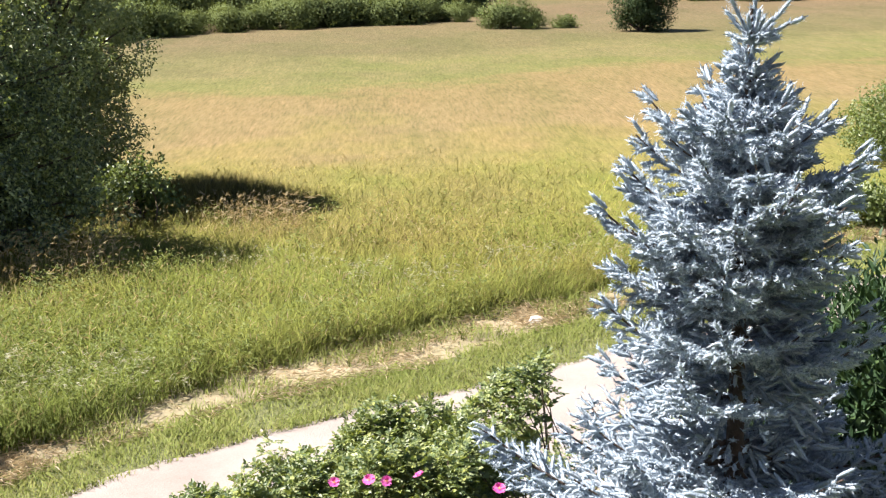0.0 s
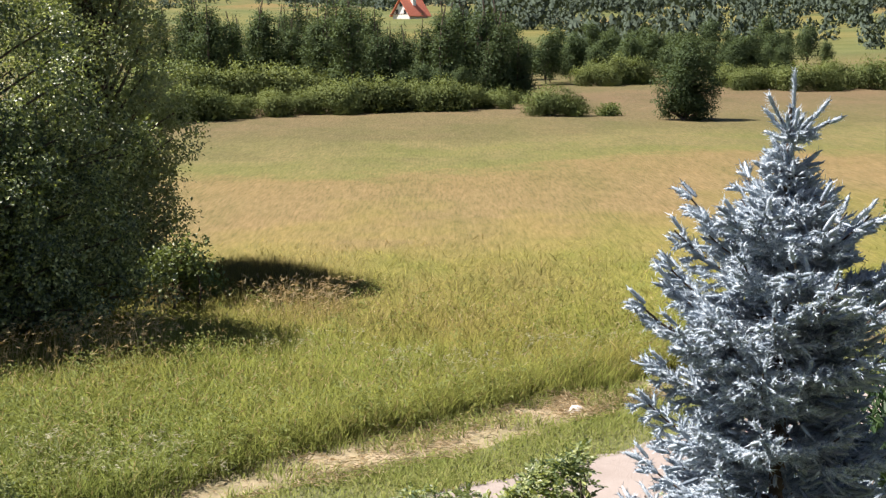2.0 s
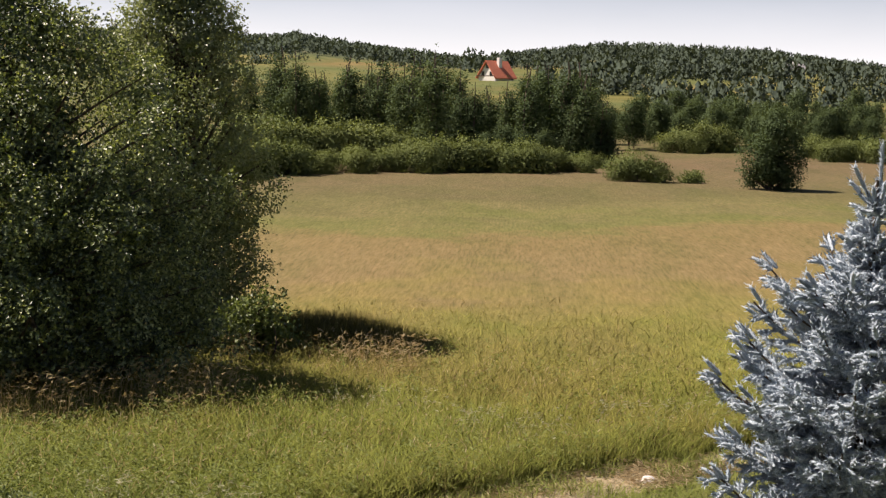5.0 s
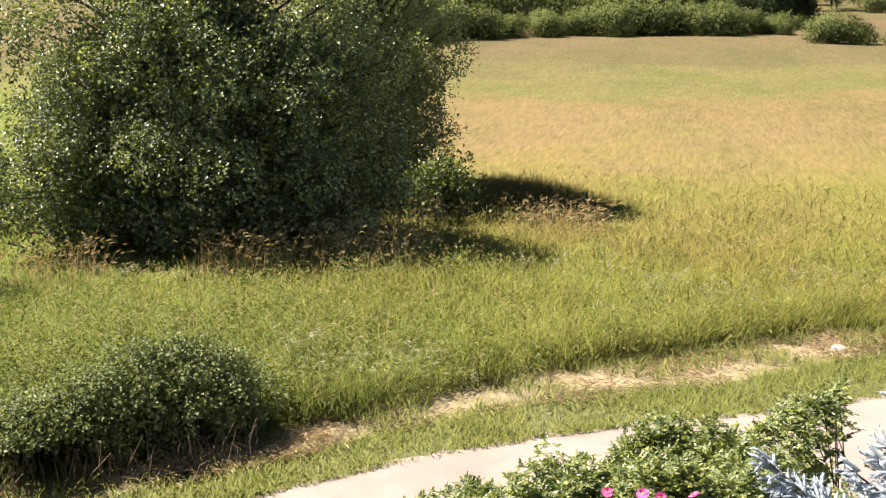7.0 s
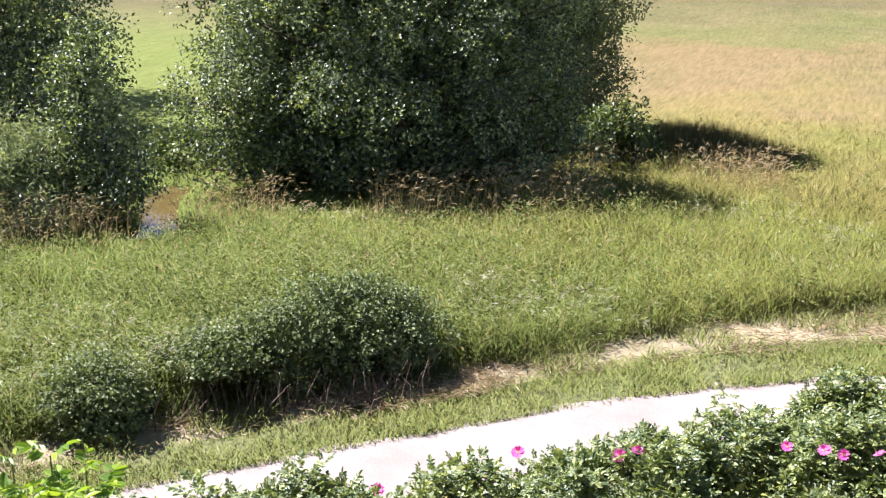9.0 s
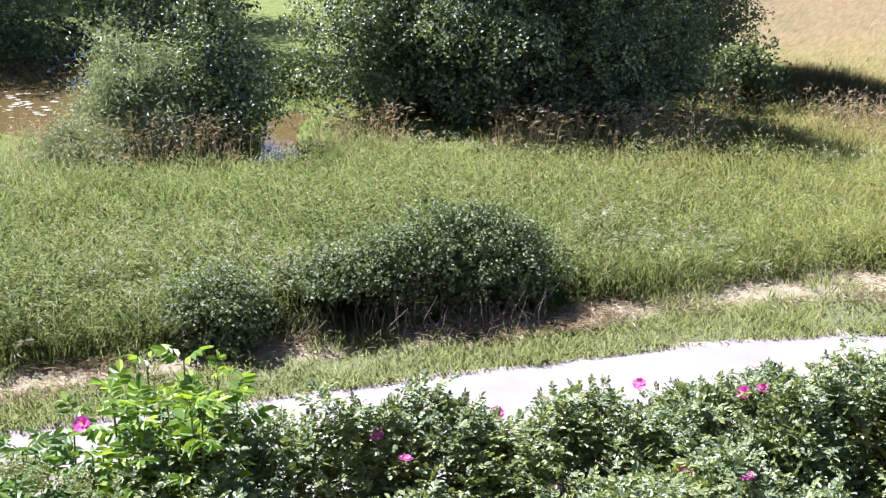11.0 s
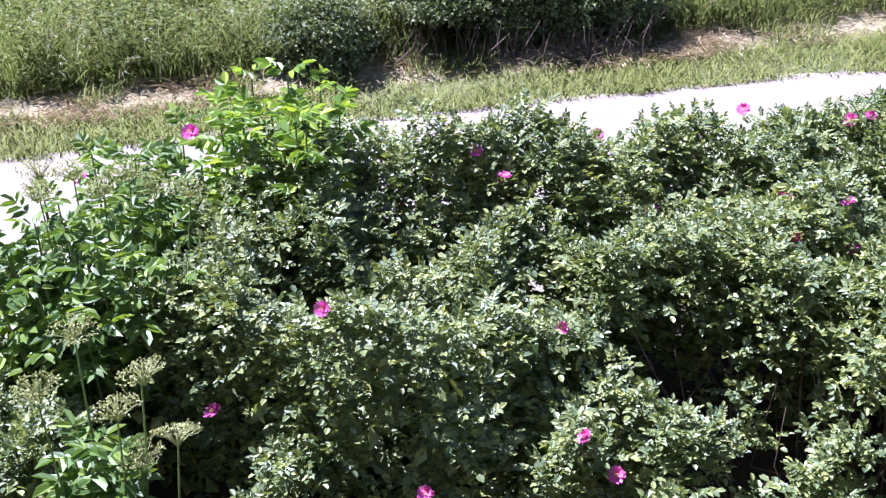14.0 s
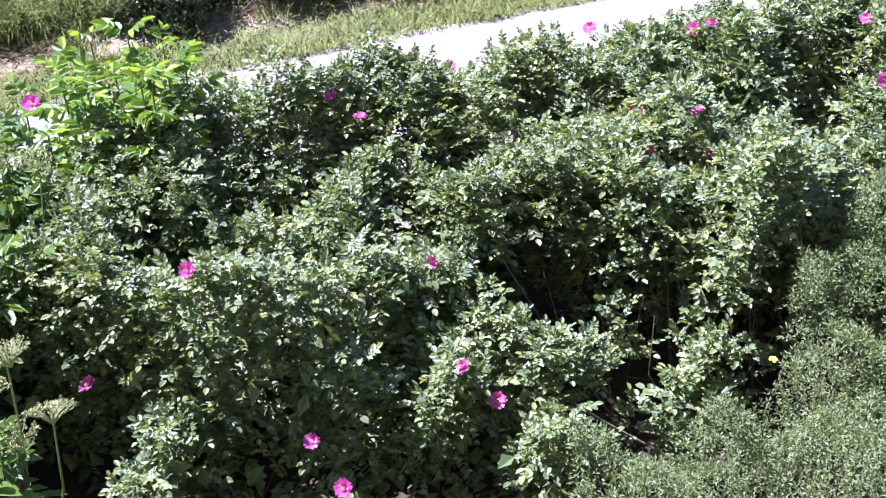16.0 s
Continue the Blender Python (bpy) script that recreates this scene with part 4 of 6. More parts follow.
def build_near_trees():
    # the broad bushy alder before the pond: wide leafy masses overhanging a dark, recessed foot
    lb = rim_lobes(135, 3.5, 2.95, 0.3, 5.6, BROAD, 0.42, 3, 0.5)
    lb = [(x, y, z, w) if z > 1.45 or x > 1.4 or y > 0.8 else (x * 0.9, y * 0.78, z * 0.9, w * 0.8) for x, y, z, w in lb]
    lb += [(-1.9 + 0.52 * k, -2.1 + 0.38 * k - 0.22 * j, 0.38 + 0.55 * j, 0.40) for k in range(8) for j in range(3)]
    lb += [(2.75, 0.1, 0.75, 0.5), (2.4, -0.6, 0.5, 0.45), (3.2, 0.8, 0.45, 0.4), (2.2, -1.0, 1.2, 0.5), (2.9, 0.3, 1.4, 0.45), (-2.9, 0.6, 1.2, 0.45), (-2.5, -0.9, 1.8, 0.5), (-1.4, -1.9, 1.75, 0.5), (0.2, -2.3, 1.6, 0.5), (1.2, -2.0, 1.35, 0.5)]
    core = [(0, 0, 1.1, 1.1), (0, 0, 2.4, 1.4), (0, 0, 3.6, 1.2), (-1.3, 0, 1.5, 1.0), (1.3, 0, 1.4, 1.0), (-1.2, 0, 2.6, 1.1), (1.2, 0, 2.6, 1.1), (-0.6, 0, 4.4, 0.8), (1.9, 0, 0.7, 0.7), (-1.9, 0, 0.8, 0.7), (-1.4, -1.5, 0.6, 0.7), (0.0, -1.2, 0.6, 0.8), (1.2, -0.6, 0.6, 0.7), (-1.5, -1.6, 1.3, 0.6)]
    plant("alder_tree", "broad bushy alder with dark glossy leaves down to the grass", "tree", (-7.7, 18.0), lb, 125000, 0.060, 0.043, M_TREE, 0.085, 9, 0.6, shell=0.45, up=0.7, heart=52000, sprig=0.18, loose=0.4, core=core)
    # the paler tree behind it
    lb = rim_lobes(110, 1.75, 1.75, 0.2, 6.4, TALL, 0.36, 8, 0.3)
    core = [(0, 0, 0.7 + 0.7 * k, 1.05 - 0.03 * k * k) for k in range(6)] + [(0.8, 0, 1.8, 0.7), (0.8, 0, 3.0, 0.7), (0.7, 0, 0.6, 0.6), (-0.7, 0, 1.4, 0.7)]
    plant("birch_tree", "grey-green leafy birch with branches to the ground", "tree", (-6.05, 21.7), lb, 70000, 0.064, 0.044, M_BIRCH, 0.11, 4, 0.3, shell=0.45, up=0.8, droop=0.25, heart=5000, sprig=0.24, loose=0.45, core=core)
    # trees on the far bank of the pond
    # the first one's crown above 6 m is unseen, added to shade the alder
    lb = lobes_of(26, 3.0, 2.3, 0.3, 6.0, 0.3, 1.0, 12) + lobes_of(16, 2.6, 2.0, 6.0, 11.5, 0.5, 1.2, 13) + [(0, -1.2, 0.8, 1.3), (0, 0, 2.4, 1.5), (2.4, -1.2, 0.6, 1.0), (-2.4, -1.2, 0.7, 1.0), (1.4, -1.6, 0.5, 0.8), (-1.2, -1.7, 0.6, 0.9)]
    tall_tree = plant("pond_tree", "dark leafy tree hanging over the pond", "tree", (-16.9, 20.2), lb, 42000, 0.085, 0.055, M_TREE, 0.14, 3, 0.3, "trees behind the pond", shell=0.6, heart=6000, sprig=0.35)
    lb = lobes_of(26, 3.0, 2.3, 0.3, 5.6, 0.5, 1.1, 17) + [(0, -1.2, 0.8, 1.3), (0, 0, 2.4, 1.5), (2.0, -1.3, 0.4, 0.8)]
    plant("pond_tree", "dark leafy tree hanging over the pond", "tree", (-20.4, 17.2), lb, 26000, 0.09, 0.06, M_TREE, 0.14, 3, 0.3, "trees behind the pond", shell=0.6, heart=6000, sprig=0.35)
    # two unseen copies farther left, added to throw shade on the pond trees
    for x, y, turn in ((-24.5, 19.5, 70), (-23.0, 24.0, 200)):
        copy_thing(tall_tree, pose(x, y, float(height(x, y)), 0, 0, turn))
    # young alder and silver willow on the near bank
    lb = [(0, 0, 0.5, 0.6), (0.28, 0.1, 0.95, 0.42), (-0.3, 0, 1.0, 0.45), (0.12, 0, 1.5, 0.38), (-0.12, 0.1, 1.85, 0.33), (0.05, 0, 2.25, 0.26), (0.1, 0, 2.65, 0.18), (0.55, -0.1, 0.6, 0.42), (-0.55, 0, 0.6, 0.45), (0.75, 0, 1.05, 0.22), (-0.2, 0, 2.2, 0.2)]
    plant("young_alder", "young cone-shaped alder at the pond bank", "tree", (-10.35, 13.95), lb, 11000, 0.060, 0.042, M_TREE, 0.035, 4, 0.15, shell=0.6, heart=1800, sprig=0.3)
    lb = lobes_of(11, 0.85, 0.6, 0.3, 1.25, 0.5, 0.34, 23) + [(-0.85, -0.1, 0.4, 0.3), (0.6, -0.3, 0.35, 0.35), (-0.5, 0, 1.35, 0.25)]
    plant("willow_shrub", "silvery-green willow shrub at the pond bank", "shrub", (-11.1, 13.35), lb, 12000, 0.085, 0.02, M_WILLOW, 0.02, 9, 0.2, shell=0.6, heart=2500, sprig=0.34, stem_part="woody_base", leaf_part="foliage")
    lb = lobes_of(6, 0.7, 0.4, 0.15, 0.45, 0.3, 0.26, 24)
    plant("willow_shrub", "low silvery willow shoots in the bank grass", "shrub", (-11.2, 12.1), lb, 3000, 0.07, 0.018, M_WILLOW, 0.015, 5, 0.2, shell=0.3, stem_part="woody_base", leaf_part="foliage")
    # made-up shrub that masks open sky in the water's reflection
    lb = lobes_of(9, 0.7, 0.4, 0.12, 0.4, 0.4, 0.26, 27)
    plant("bank_shrub", "low green shrub added to keep sky out of the pond's reflection", "shrub", (-11.2, 17.4), lb, 5000, 0.07, 0.042, M_SAPLING, 0.02, 6, 0.3, stem_part="woody_base", leaf_part="foliage", heart=500)
    # pale suckers beside the alder
    lb = lobes_of(12, 0.75, 0.5, 0.15, 0.95, 0.6, 0.24, 31)
    plant("sapling_clump", "pale green suckers at the foot of the trees", "shrub", (-4.3, 20.0), lb, 3000, 0.075, 0.05, M_SAPLING, 0.02, 8, 0.4, shell=0.35, stem_part="woody_base", leaf_part="foliage")
    # bushes at the field's right
    lb = lobes_of(12, 1.2, 1.0, 0.4, 1.3, 0.4, 0.5, 41)
    plant("field_bush", "light green bush in the meadow", "shrub", (10.3, 24.2), lb, 9000, 0.07, 0.045, M_SAPLING, 0.03, 5, 0.3, stem_part="woody_base", leaf_part="foliage")
    lb = lobes_of(10, 1.3, 0.6, 0.15, 0.5, 0.3, 0.32, 43)
    plant("roadside_weeds", "lush green weeds at the edge of the track", "shrub", (7.9, 18.4), lb, 5000, 0.08, 0.05, M_SAPLING, 0.015, 5, 0.4, stem_part="woody_base", leaf_part="foliage")


def build_roadside_bush():
    lb = rim_lobes(56, 1.0, 0.55, 0.02, 0.88, BUSHY, 0.16, 51) + [(0.8, -0.05, 0.36, 0.3), (0.5, -0.25, 0.45, 0.3), (-0.25, -0.1, 0.66, 0.26), (0.15, 0.05, 0.72, 0.26), (0.45, 0.0, 0.68, 0.26), (-0.6, -0.05, 0.62, 0.24)]
    turn = 0.74
    c, s = math.cos(turn), math.sin(turn)

    def along(q):
        return [(x * c - y * s, x * s + y * c, z, w) for x, y, z, w in q]

    plant("roadside_bush", "round dense bush with small grey-green leaves", "shrub", (-4.66, 9.74), along(lb), 26000, 0.040, 0.028, M_BUSH, 0.014, 18, 0.4, "bushes by the track", shell=0.6, heart=5000, core=along([(0, 0, 0.45, 0.42), (0.5, 0, 0.4, 0.36), (-0.5, 0, 0.4, 0.36)]), loose=0.55, sprig=0.06, bark=M_TWIG, stem_part="woody_base", leaf_part="foliage")
    lb = lobes_of(8, 0.62, 0.3, 0.42, 0.56, 0.15, 0.20, 53) + [(0.3, 0.3, 0.3, 0.26), (-0.4, 0.3, 0.3, 0.26)]
    plant("roadside_bush", "low sprawling bush with bare brown stems below", "shrub", (-5.42, 8.98), along(lb), 6500, 0.042, 0.03, M_BUSH, 0.018, 14, 0.5, "bushes by the track", shell=0.55, heart=1500, loose=0.55, sprig=0.11, bark=M_TWIG, stem_part="woody_base", leaf_part="foliage", floor=0.38)
    lb = rim_lobes(30, 0.46, 0.4, 0.02, 0.6, BUSHY, 0.14, 57) + [(0, 0, 0.3, 0.3)]
    plant("roadside_bush", "small rounded bush with grey-green leaves", "shrub", (-6.12, 8.05), along(lb), 10500, 0.042, 0.03, M_BUSH, 0.015, 8, 0.25, "bushes by the track", shell=0.55, heart=1500, loose=0.55, sprig=0.11, bark=M_TWIG, stem_part="woody_base", leaf_part="foliage")
    # dead twigs under the bushes
    g = Geo()
    for _ in range(130):
        t = rng.uniform(0, 1)
        p = np.array([-6.0 + 2.3 * t, 8.15 + 1.5 * t, 0.05]) + rng.normal(0, 0.14, 3) * [1, 1, 0]
        d = np.array([rng.normal(0, 0.12), rng.normal(0, 0.12), rng.uniform(0.15, 0.4)])
        g.tube([p, p + d * 0.5 + rng.normal(0, 0.03, 3), p + d], [0.007, 0.005, 0.002], 4)
    solo("dead_twigs", g.mesh("dead_twigs", M_TWIG), "bare brown twigs under the roadside bushes", "twigs", "stuff")


# ---- the blue spruce ----
SPRUCE = (1.42, 4.92)


def shoots(g, base, way, length, needles, slot):
    """Rounded bristly shoots with a fringe of needles."""
    n = len(base)
    ref = np.tile([0.0, 0.0, 1.0], (n, 1)) + 0.01
    a = unit(np.cross(way, ref))
    b = np.cross(a, way)
    sides = 4
    ring = np.arange(sides) * np.pi * 2 / sides
    around = a[:, None] * np.cos(ring)[:, None] + b[:, None] * np.sin(ring)[:, None]
    fat = rng.uniform(0.85, 1.15, n)[:, None, None]
    rows = [base[:, None] + (way * length[:, None] * f)[:, None] + around * r * fat for f, r in ((-0.05, 0.006), (0.3, 0.0098), (0.82, 0.0082))]
    tip = (base + way * length[:, None] * 1.1)[:, None]
    i = np.arange(n)[:, None] * (3 * sides + 1)
    f = []
    for k in range(sides):
        k2 = (k + 1) % sides
        for lo in (0, sides):
            f += [i + [lo + k, lo + k2, lo + sides + k2], i + [lo + k, lo + sides + k2, lo + sides + k]]
        f.append(i + [2 * sides + k, 2 * sides + k2, 3 * sides])
    g.add(np.concatenate(rows + [tip], 1), np.concatenate(f, 1), slot)
    t = np.tile(np.linspace(0.0, 1.0, needles), (n, 1)) + rng.normal(0, 0.03, (n, needles))
    ang = np.arange(needles) * 2.4 + rng.uniform(0, 6.28, (n, 1)) + rng.normal(0, 0.3, (n, needles))
    out = a[:, None] * np.cos(ang)[..., None] + b[:, None] * np.sin(ang)[..., None]
    p = base[:, None] + way[:, None] * (length[:, None] * t)[..., None] + out * 0.007
    tip = p + (out * 0.85 + way[:, None] * 0.75) * (0.0205 * rng.uniform(0.7, 1.2, (n, needles)))[..., None]
    side = np.cross(out, way[:, None]) * 0.0031
    v = np.stack([p - side, p + side, tip], 2).reshape(-1, 3)
    g.add(v, np.arange(len(v)).reshape(-1, 3), slot)


def spruce_branch(q, long, rise, needles):
    """A branch along +x with flat sprays of shoots; wood in slot 0, needles in slot 1."""
    g = Geo()
    t = np.linspace(0, 1, 7)
    axis = np.stack([t * long, 0.03 * long * np.sin(t * 4 + q.uniform(0, 6)), long * (rise * t + 0.16 * t**3 - 0.12 * np.sin(t * np.pi))], 1)
    g.tube(axis, 0.003 + 0.011 * long * (1 - t * 0.85), 5, 0)
    B, W, L, S = [], [], [], []

    def run(p, d, length):
        """Shoots end to end along a twig."""
        k = max(1, int(round(length / 0.068)))
        for i in range(k):
            B.append(p + d * (length * i / k))
            S.append(1 if i == k - 1 or (len(B) * 7) % 10 < 6 else 2)
            W.append(unit(d + q.normal(0, 0.12, 3)))
            L.append(length / k * 0.98)

    s = 0.22 * long if long > 0.35 else 0.03
    while s < long:
        f = s / long
        p = np.array([np.interp(f, t, axis[:, i]) for i in range(3)])
        B.append(p), W.append(unit(np.array([1, 0, rise + 0.3 * f**2]))), L.append(0.09), S.append(2)
        reach = min(0.48 * (long - s) + 0.06, 0.34)
        for side in (-1, 1):
            d = unit(np.array([q.uniform(0.6, 1.0), side * 1.0, rise * 0.7 + q.normal(0.10, 0.14)]))
            ln = reach * q.uniform(0.75, 1.15)
            run(p, d, ln)
            u = 0.055
            while u < ln - 0.015:
                for sd in (-1, 1):
                    d2 = unit(d + np.array([0.55 * -sd * d[1], 0.75 * sd * d[0], q.normal(0.15, 0.2)]))
                    run(p + d * u, d2, min(0.28 * (ln - u) + 0.045, 0.075) * q.uniform(0.8, 1.2))
                u += 0.062
        if q.uniform() < 0.7:
            run(p, unit(np.array([0.7, q.normal(0, 0.35), 0.6])), q.uniform(0.05, 0.085))
        s += 0.060 * q.uniform(0.85, 1.2)
    run(axis[-1] - [0.03, 0, 0], unit(axis[-1] - axis[-2]), 0.09)
    B, W, L, S = np.array(B), np.array(W), np.array(L), np.array(S)
    for k in (1, 2):
        shoots(g, B[S == k], W[S == k], L[S == k], needles, k)
    return g


def build_spruce():
    q = np.random.default_rng(5)
    top = 4.33
    ob = thing("blue_spruce", "silvery blue spruce with dense needled branches", "tree", (*SPRUCE, 0.0))
    t = np.linspace(0, 1, 14)
    part("trunk", Geo().tube(np.stack([0.012 * np.sin(t * 5), 0.01 * np.cos(t * 4), -0.1 + (top - 0.05) * t], 1), 0.075 * (1 - t) + 0.007, 9).mesh("trunk", M_BARK, smooth=True), ob)
    lead = Geo()
    lead.tube([(0, 0, top - 0.45), (0.006, 0, top - 0.2), (0.002, 0.004, top)], [0.009, 0.007, 0.005], 6, 0)
    nb = np.array([[0.002, 0, top - 0.42 + 0.06 * k] for k in range(7)])
    shoots(lead, nb, np.tile([0.0, 0.0, 1.0], (7, 1)), np.full(7, 0.062), 26, 1)
    # long bare shoots of the topmost whorl, reaching up beside the leader
    for a, ln, lift in ((3.5, 0.23, 1.5), (2.6, 0.2, 1.1), (0.2, 0.22, 0.95), (-0.5, 0.25, 0.5), (-1.6, 0.18, 1.3), (1.4, 0.2, 1.2)):
        d = unit(np.array([math.cos(a), math.sin(a), lift]))
        k = int(ln / 0.055)
        base = np.array([0, 0, top - 0.28]) + d * (np.arange(k) * 0.055)[:, None]
        lead.tube([base[0], base[-1] + d * 0.04], [0.006, 0.003], 5, 0)
        shoots(lead, base, unit(np.tile(d, (k, 1)) + q.normal(0, 0.08, (k, 3))), np.full(k, 0.058), 26, 1)
    part("leader", lead.mesh("leader", [M_BARK, M_NEEDLE], smooth=True), ob)
    # whorls: depth below the tip, reach, rise
    z, whorl = top - 0.34, 0
    while z > 0.25:
        deep = top - z
        reach = np.interp(deep, [0.3, 0.36, 0.46, 0.58, 0.70, 0.82, 1.0, 1.2, 1.5, 1.75, 1.95, 2.15, 2.4, 3.0, 4.2], [0.07, 0.07, 0.09, 0.13, 0.36, 0.43, 0.52, 0.50, 0.52, 0.56, 0.72, 0.92, 1.1, 1.3, 1.5])
        rise = np.interp(deep, [0.3, 0.34, 0.45, 0.7, 0.86, 1.3, 2.0, 4.0], [0.5, 0.45, 0.3, 0.26, 0.22, 0.14, 0.04, -0.04])
        count = 6 if deep < 0.4 else 8 if deep < 0.7 else 11
        spin = q.uniform(0, 6.28)
        low = z < 1.8
        for k in range(count):
            a = spin + 2 * np.pi * k / count + q.normal(0, 0.18)
            if low:
                g = spruce_branch(q, min(reach, 1.12) * q.uniform(0.8, 1.05), rise, 9)
            else:
                g = spruce_branch(q, reach * (q.uniform(0.95, 1.16) if k % 3 == 0 else q.uniform(0.7, 1.0)), rise + q.normal(0, 0.07), 20 if deep < 1.6 else 14)
            # some low branches left out towards the dark conifer to darken this side
            if z < 2.35 and math.cos(a - 0.1) > 0.35 and (k * 5 + whorl * 3) % 7 < 2:
                continue
            # hollows between the lower tiers, away from the sun
            if math.cos(a + 0.75) > 0.55 and (1.36 < deep < 1.5 or 1.78 < deep < 1.93):
                continue
            br = part("branch", g.mesh("branch", [M_BARK, M_NEEDLE, M_OLDSHADENEEDLE], smooth=True), ob)
            br.location = (0, 0, z + q.normal(0, 0.03))
            br.rotation_euler = (q.normal(0, 0.15), 0, a)
        z -= (0.085 if deep < 0.7 else 0.17 if deep < 1.4 else 0.22) * (1.35 if low else 1.0) * q.uniform(0.9, 1.1)
        whorl += 1
    # one long branch reaches out towards the meadow
    br = part("branch", spruce_branch(q, 0.60, 0.1, 20).mesh("branch", [M_BARK, M_NEEDLE, M_OLDSHADENEEDLE], smooth=True), ob)
    br.location = (0, 0, 3.22)
    br.rotation_euler = (0, 0, 3.05)
    # short dense twigs round the trunk, coloured darker for the shade inside
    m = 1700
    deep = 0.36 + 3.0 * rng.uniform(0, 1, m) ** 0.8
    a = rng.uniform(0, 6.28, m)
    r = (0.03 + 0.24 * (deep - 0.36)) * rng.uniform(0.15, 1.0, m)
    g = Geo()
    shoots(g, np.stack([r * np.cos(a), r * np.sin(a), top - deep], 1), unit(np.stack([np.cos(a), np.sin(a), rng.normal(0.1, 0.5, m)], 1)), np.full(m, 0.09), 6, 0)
    part("inner_twig_mass", g.mesh("inner_twig_mass", M_OLDSHADENEEDLE, smooth=True), ob)


def build_juniper():
    # made wide and dense to stand in for shade beside the spruce too
    lb = [(0.05 * (k % 3 - 1), 0.04 * (k % 2), 0.3 + 0.24 * k, 0.86 if k < 8 else 0.86 - 0.22 * (k - 7)) for k in range(10)]
    g = crown(Geo(), lb, 42000, 0.07, 0.022, shell=0.5, droop=-0.8, heart=16000)
    ob = thing("dark_conifer", "dark green upright conifer beside the blue spruce", "tree", (2.62, 5.95, 0.0))
    part("trunk", limbs(Geo(), lb, 0.1, 0.05).mesh("trunk", M_BARK), ob)
    part("foliage", g.mesh("foliage", M_JUNIPER), ob)


# ---- the rose hedge ----
HEDGE = [(-5.2, 2.6), (-4.4, 3.7), (-3.65, 4.8), (-3.0, 5.45), (-2.3, 5.9), (-1.6, 6.55), (-1.0, 7.1), (-0.3, 8.05), (0.4, 8.4), (1.4, 8.9), (2.5, 9.4),
         (2.7, 7.6), (1.0, 6.15), (0.2, 5.95), (-0.1, 5.4), (-0.45, 4.5), (-0.95, 3.6), (-0.95, 2.75), (-1.5, 1.9), (-3.2, 1.2), (-5.0, 1.6)]
GAPS = [(-3.05, 2.83, 0.22), (-2.31, 3.0, 0.22), (-1.69, 3.17, 0.24), (-2.95, 3.62, 0.22), (-1.95, 3.62, 0.15), (-2.85, 4.2, 0.15), (-1.4, 4.45, 0.26), (-0.95, 4.5, 0.24), (-3.15, 3.0, 0.24), (-2.0, 2.95, 0.16), (-2.55, 3.75, 0.20), (-2.2, 4.4, 0.14)]

BARE = [(-1.85, 4.2), (-1.85, 4.95), (-0.5, 5.05), (-0.35, 4.6), (-0.8, 4.2), (-1.3, 4.1)]
FRONT = [(-3.9, 3.2), (-3.1, 3.3), (-2.4, 3.35), (-1.8, 3.5), (-1.35, 3.95), (-0.75, 4.4), (-0.4, 5.2)]


def hedge_top(x, y):
    z = 0.90 + 0.42 * vnoise(x * 1.9 + 3, y * 1.9, 61) + 0.28 * vnoise(x * 4.6, y * 4.6, 62)
    z = z + 0.16 * np.clip((x + y - 5.2) / 2.0, 0, 1)
    z = z + 0.30 * (vnoise(x * 3.3, y * 3.3, 63) - 0.5)
    z = z + 0.14 * np.exp(-((x - 1.25) ** 2 + (y - 7.9) ** 2) / 0.5) + 0.34 * np.exp(-((x - 1.75) ** 2 + (y - 8.75) ** 2) / 0.18) - 0.10 * np.exp(-((x + 3.0) ** 2 + (y - 5.4) ** 2) / 0.35) - 0.4 * np.exp(-((x + 3.95) ** 2 + (y - 3.2) ** 2) / 0.25)
    back = np.full(np.shape(x), 9.0)
    for (x0, y0), (x1, y1) in zip(HEDGE[:10], HEDGE[1:11]):
        k = np.clip(((x - x0) * (x1 - x0) + (y - y0) * (y1 - y0)) / ((x1 - x0) ** 2 + (y1 - y0) ** 2), 0, 1)
        back = np.minimum(back, np.hypot(x - x0 - k * (x1 - x0), y - y0 - k * (y1 - y0)))
    z = z - 0.15 * (1 - np.clip(back / 0.35, 0, 1)) ** 1.5
    # low growth between the track and the spruce
    z = z - 0.27 * np.clip((x + 1.0) / 0.5, 0, 1) * np.clip((1.0 - x) / 0.4, 0, 1) * np.clip((y - 5.4) / 0.5, 0, 1)
    # the front face, with lower growth before it
    ahead = before_front(x, y)
    z = z - 0.48 * np.clip(ahead / 0.2, 0, 1) - 0.12 * np.exp(-(((ahead - 0.16) / 0.13) ** 2))
    # low shoots before the bare stems
    z = z - 0.46 * np.exp(-(((x + 1.2) / 0.6) ** 2 + ((y - 3.85) / 0.33) ** 2))
    for gx, gy, gr in GAPS:
        z = z - 0.75 * np.exp(-((x - gx) ** 2 + (y - gy) ** 2) / (gr * gr))
    return z


def before_front(x, y):
    """How far a place lies before the hedge's front face."""
    ahead = np.full(np.shape(x), -9.0)
    near = np.full(np.shape(x), 9.0)
    for (x0, y0), (x1, y1) in zip(FRONT, FRONT[1:]):
        k = np.clip(((x - x0) * (x1 - x0) + (y - y0) * (y1 - y0)) / ((x1 - x0) ** 2 + (y1 - y0) ** 2), 0, 1)
        d = np.hypot(x - x0 - k * (x1 - x0), y - y0 - k * (y1 - y0))
        s = np.sign((x - x0) * (y1 - y0) - (y - y0) * (x1 - x0)) * d
        ahead = np.where(d < near, s, ahead)
        near = np.minimum(near, d)
    return ahead


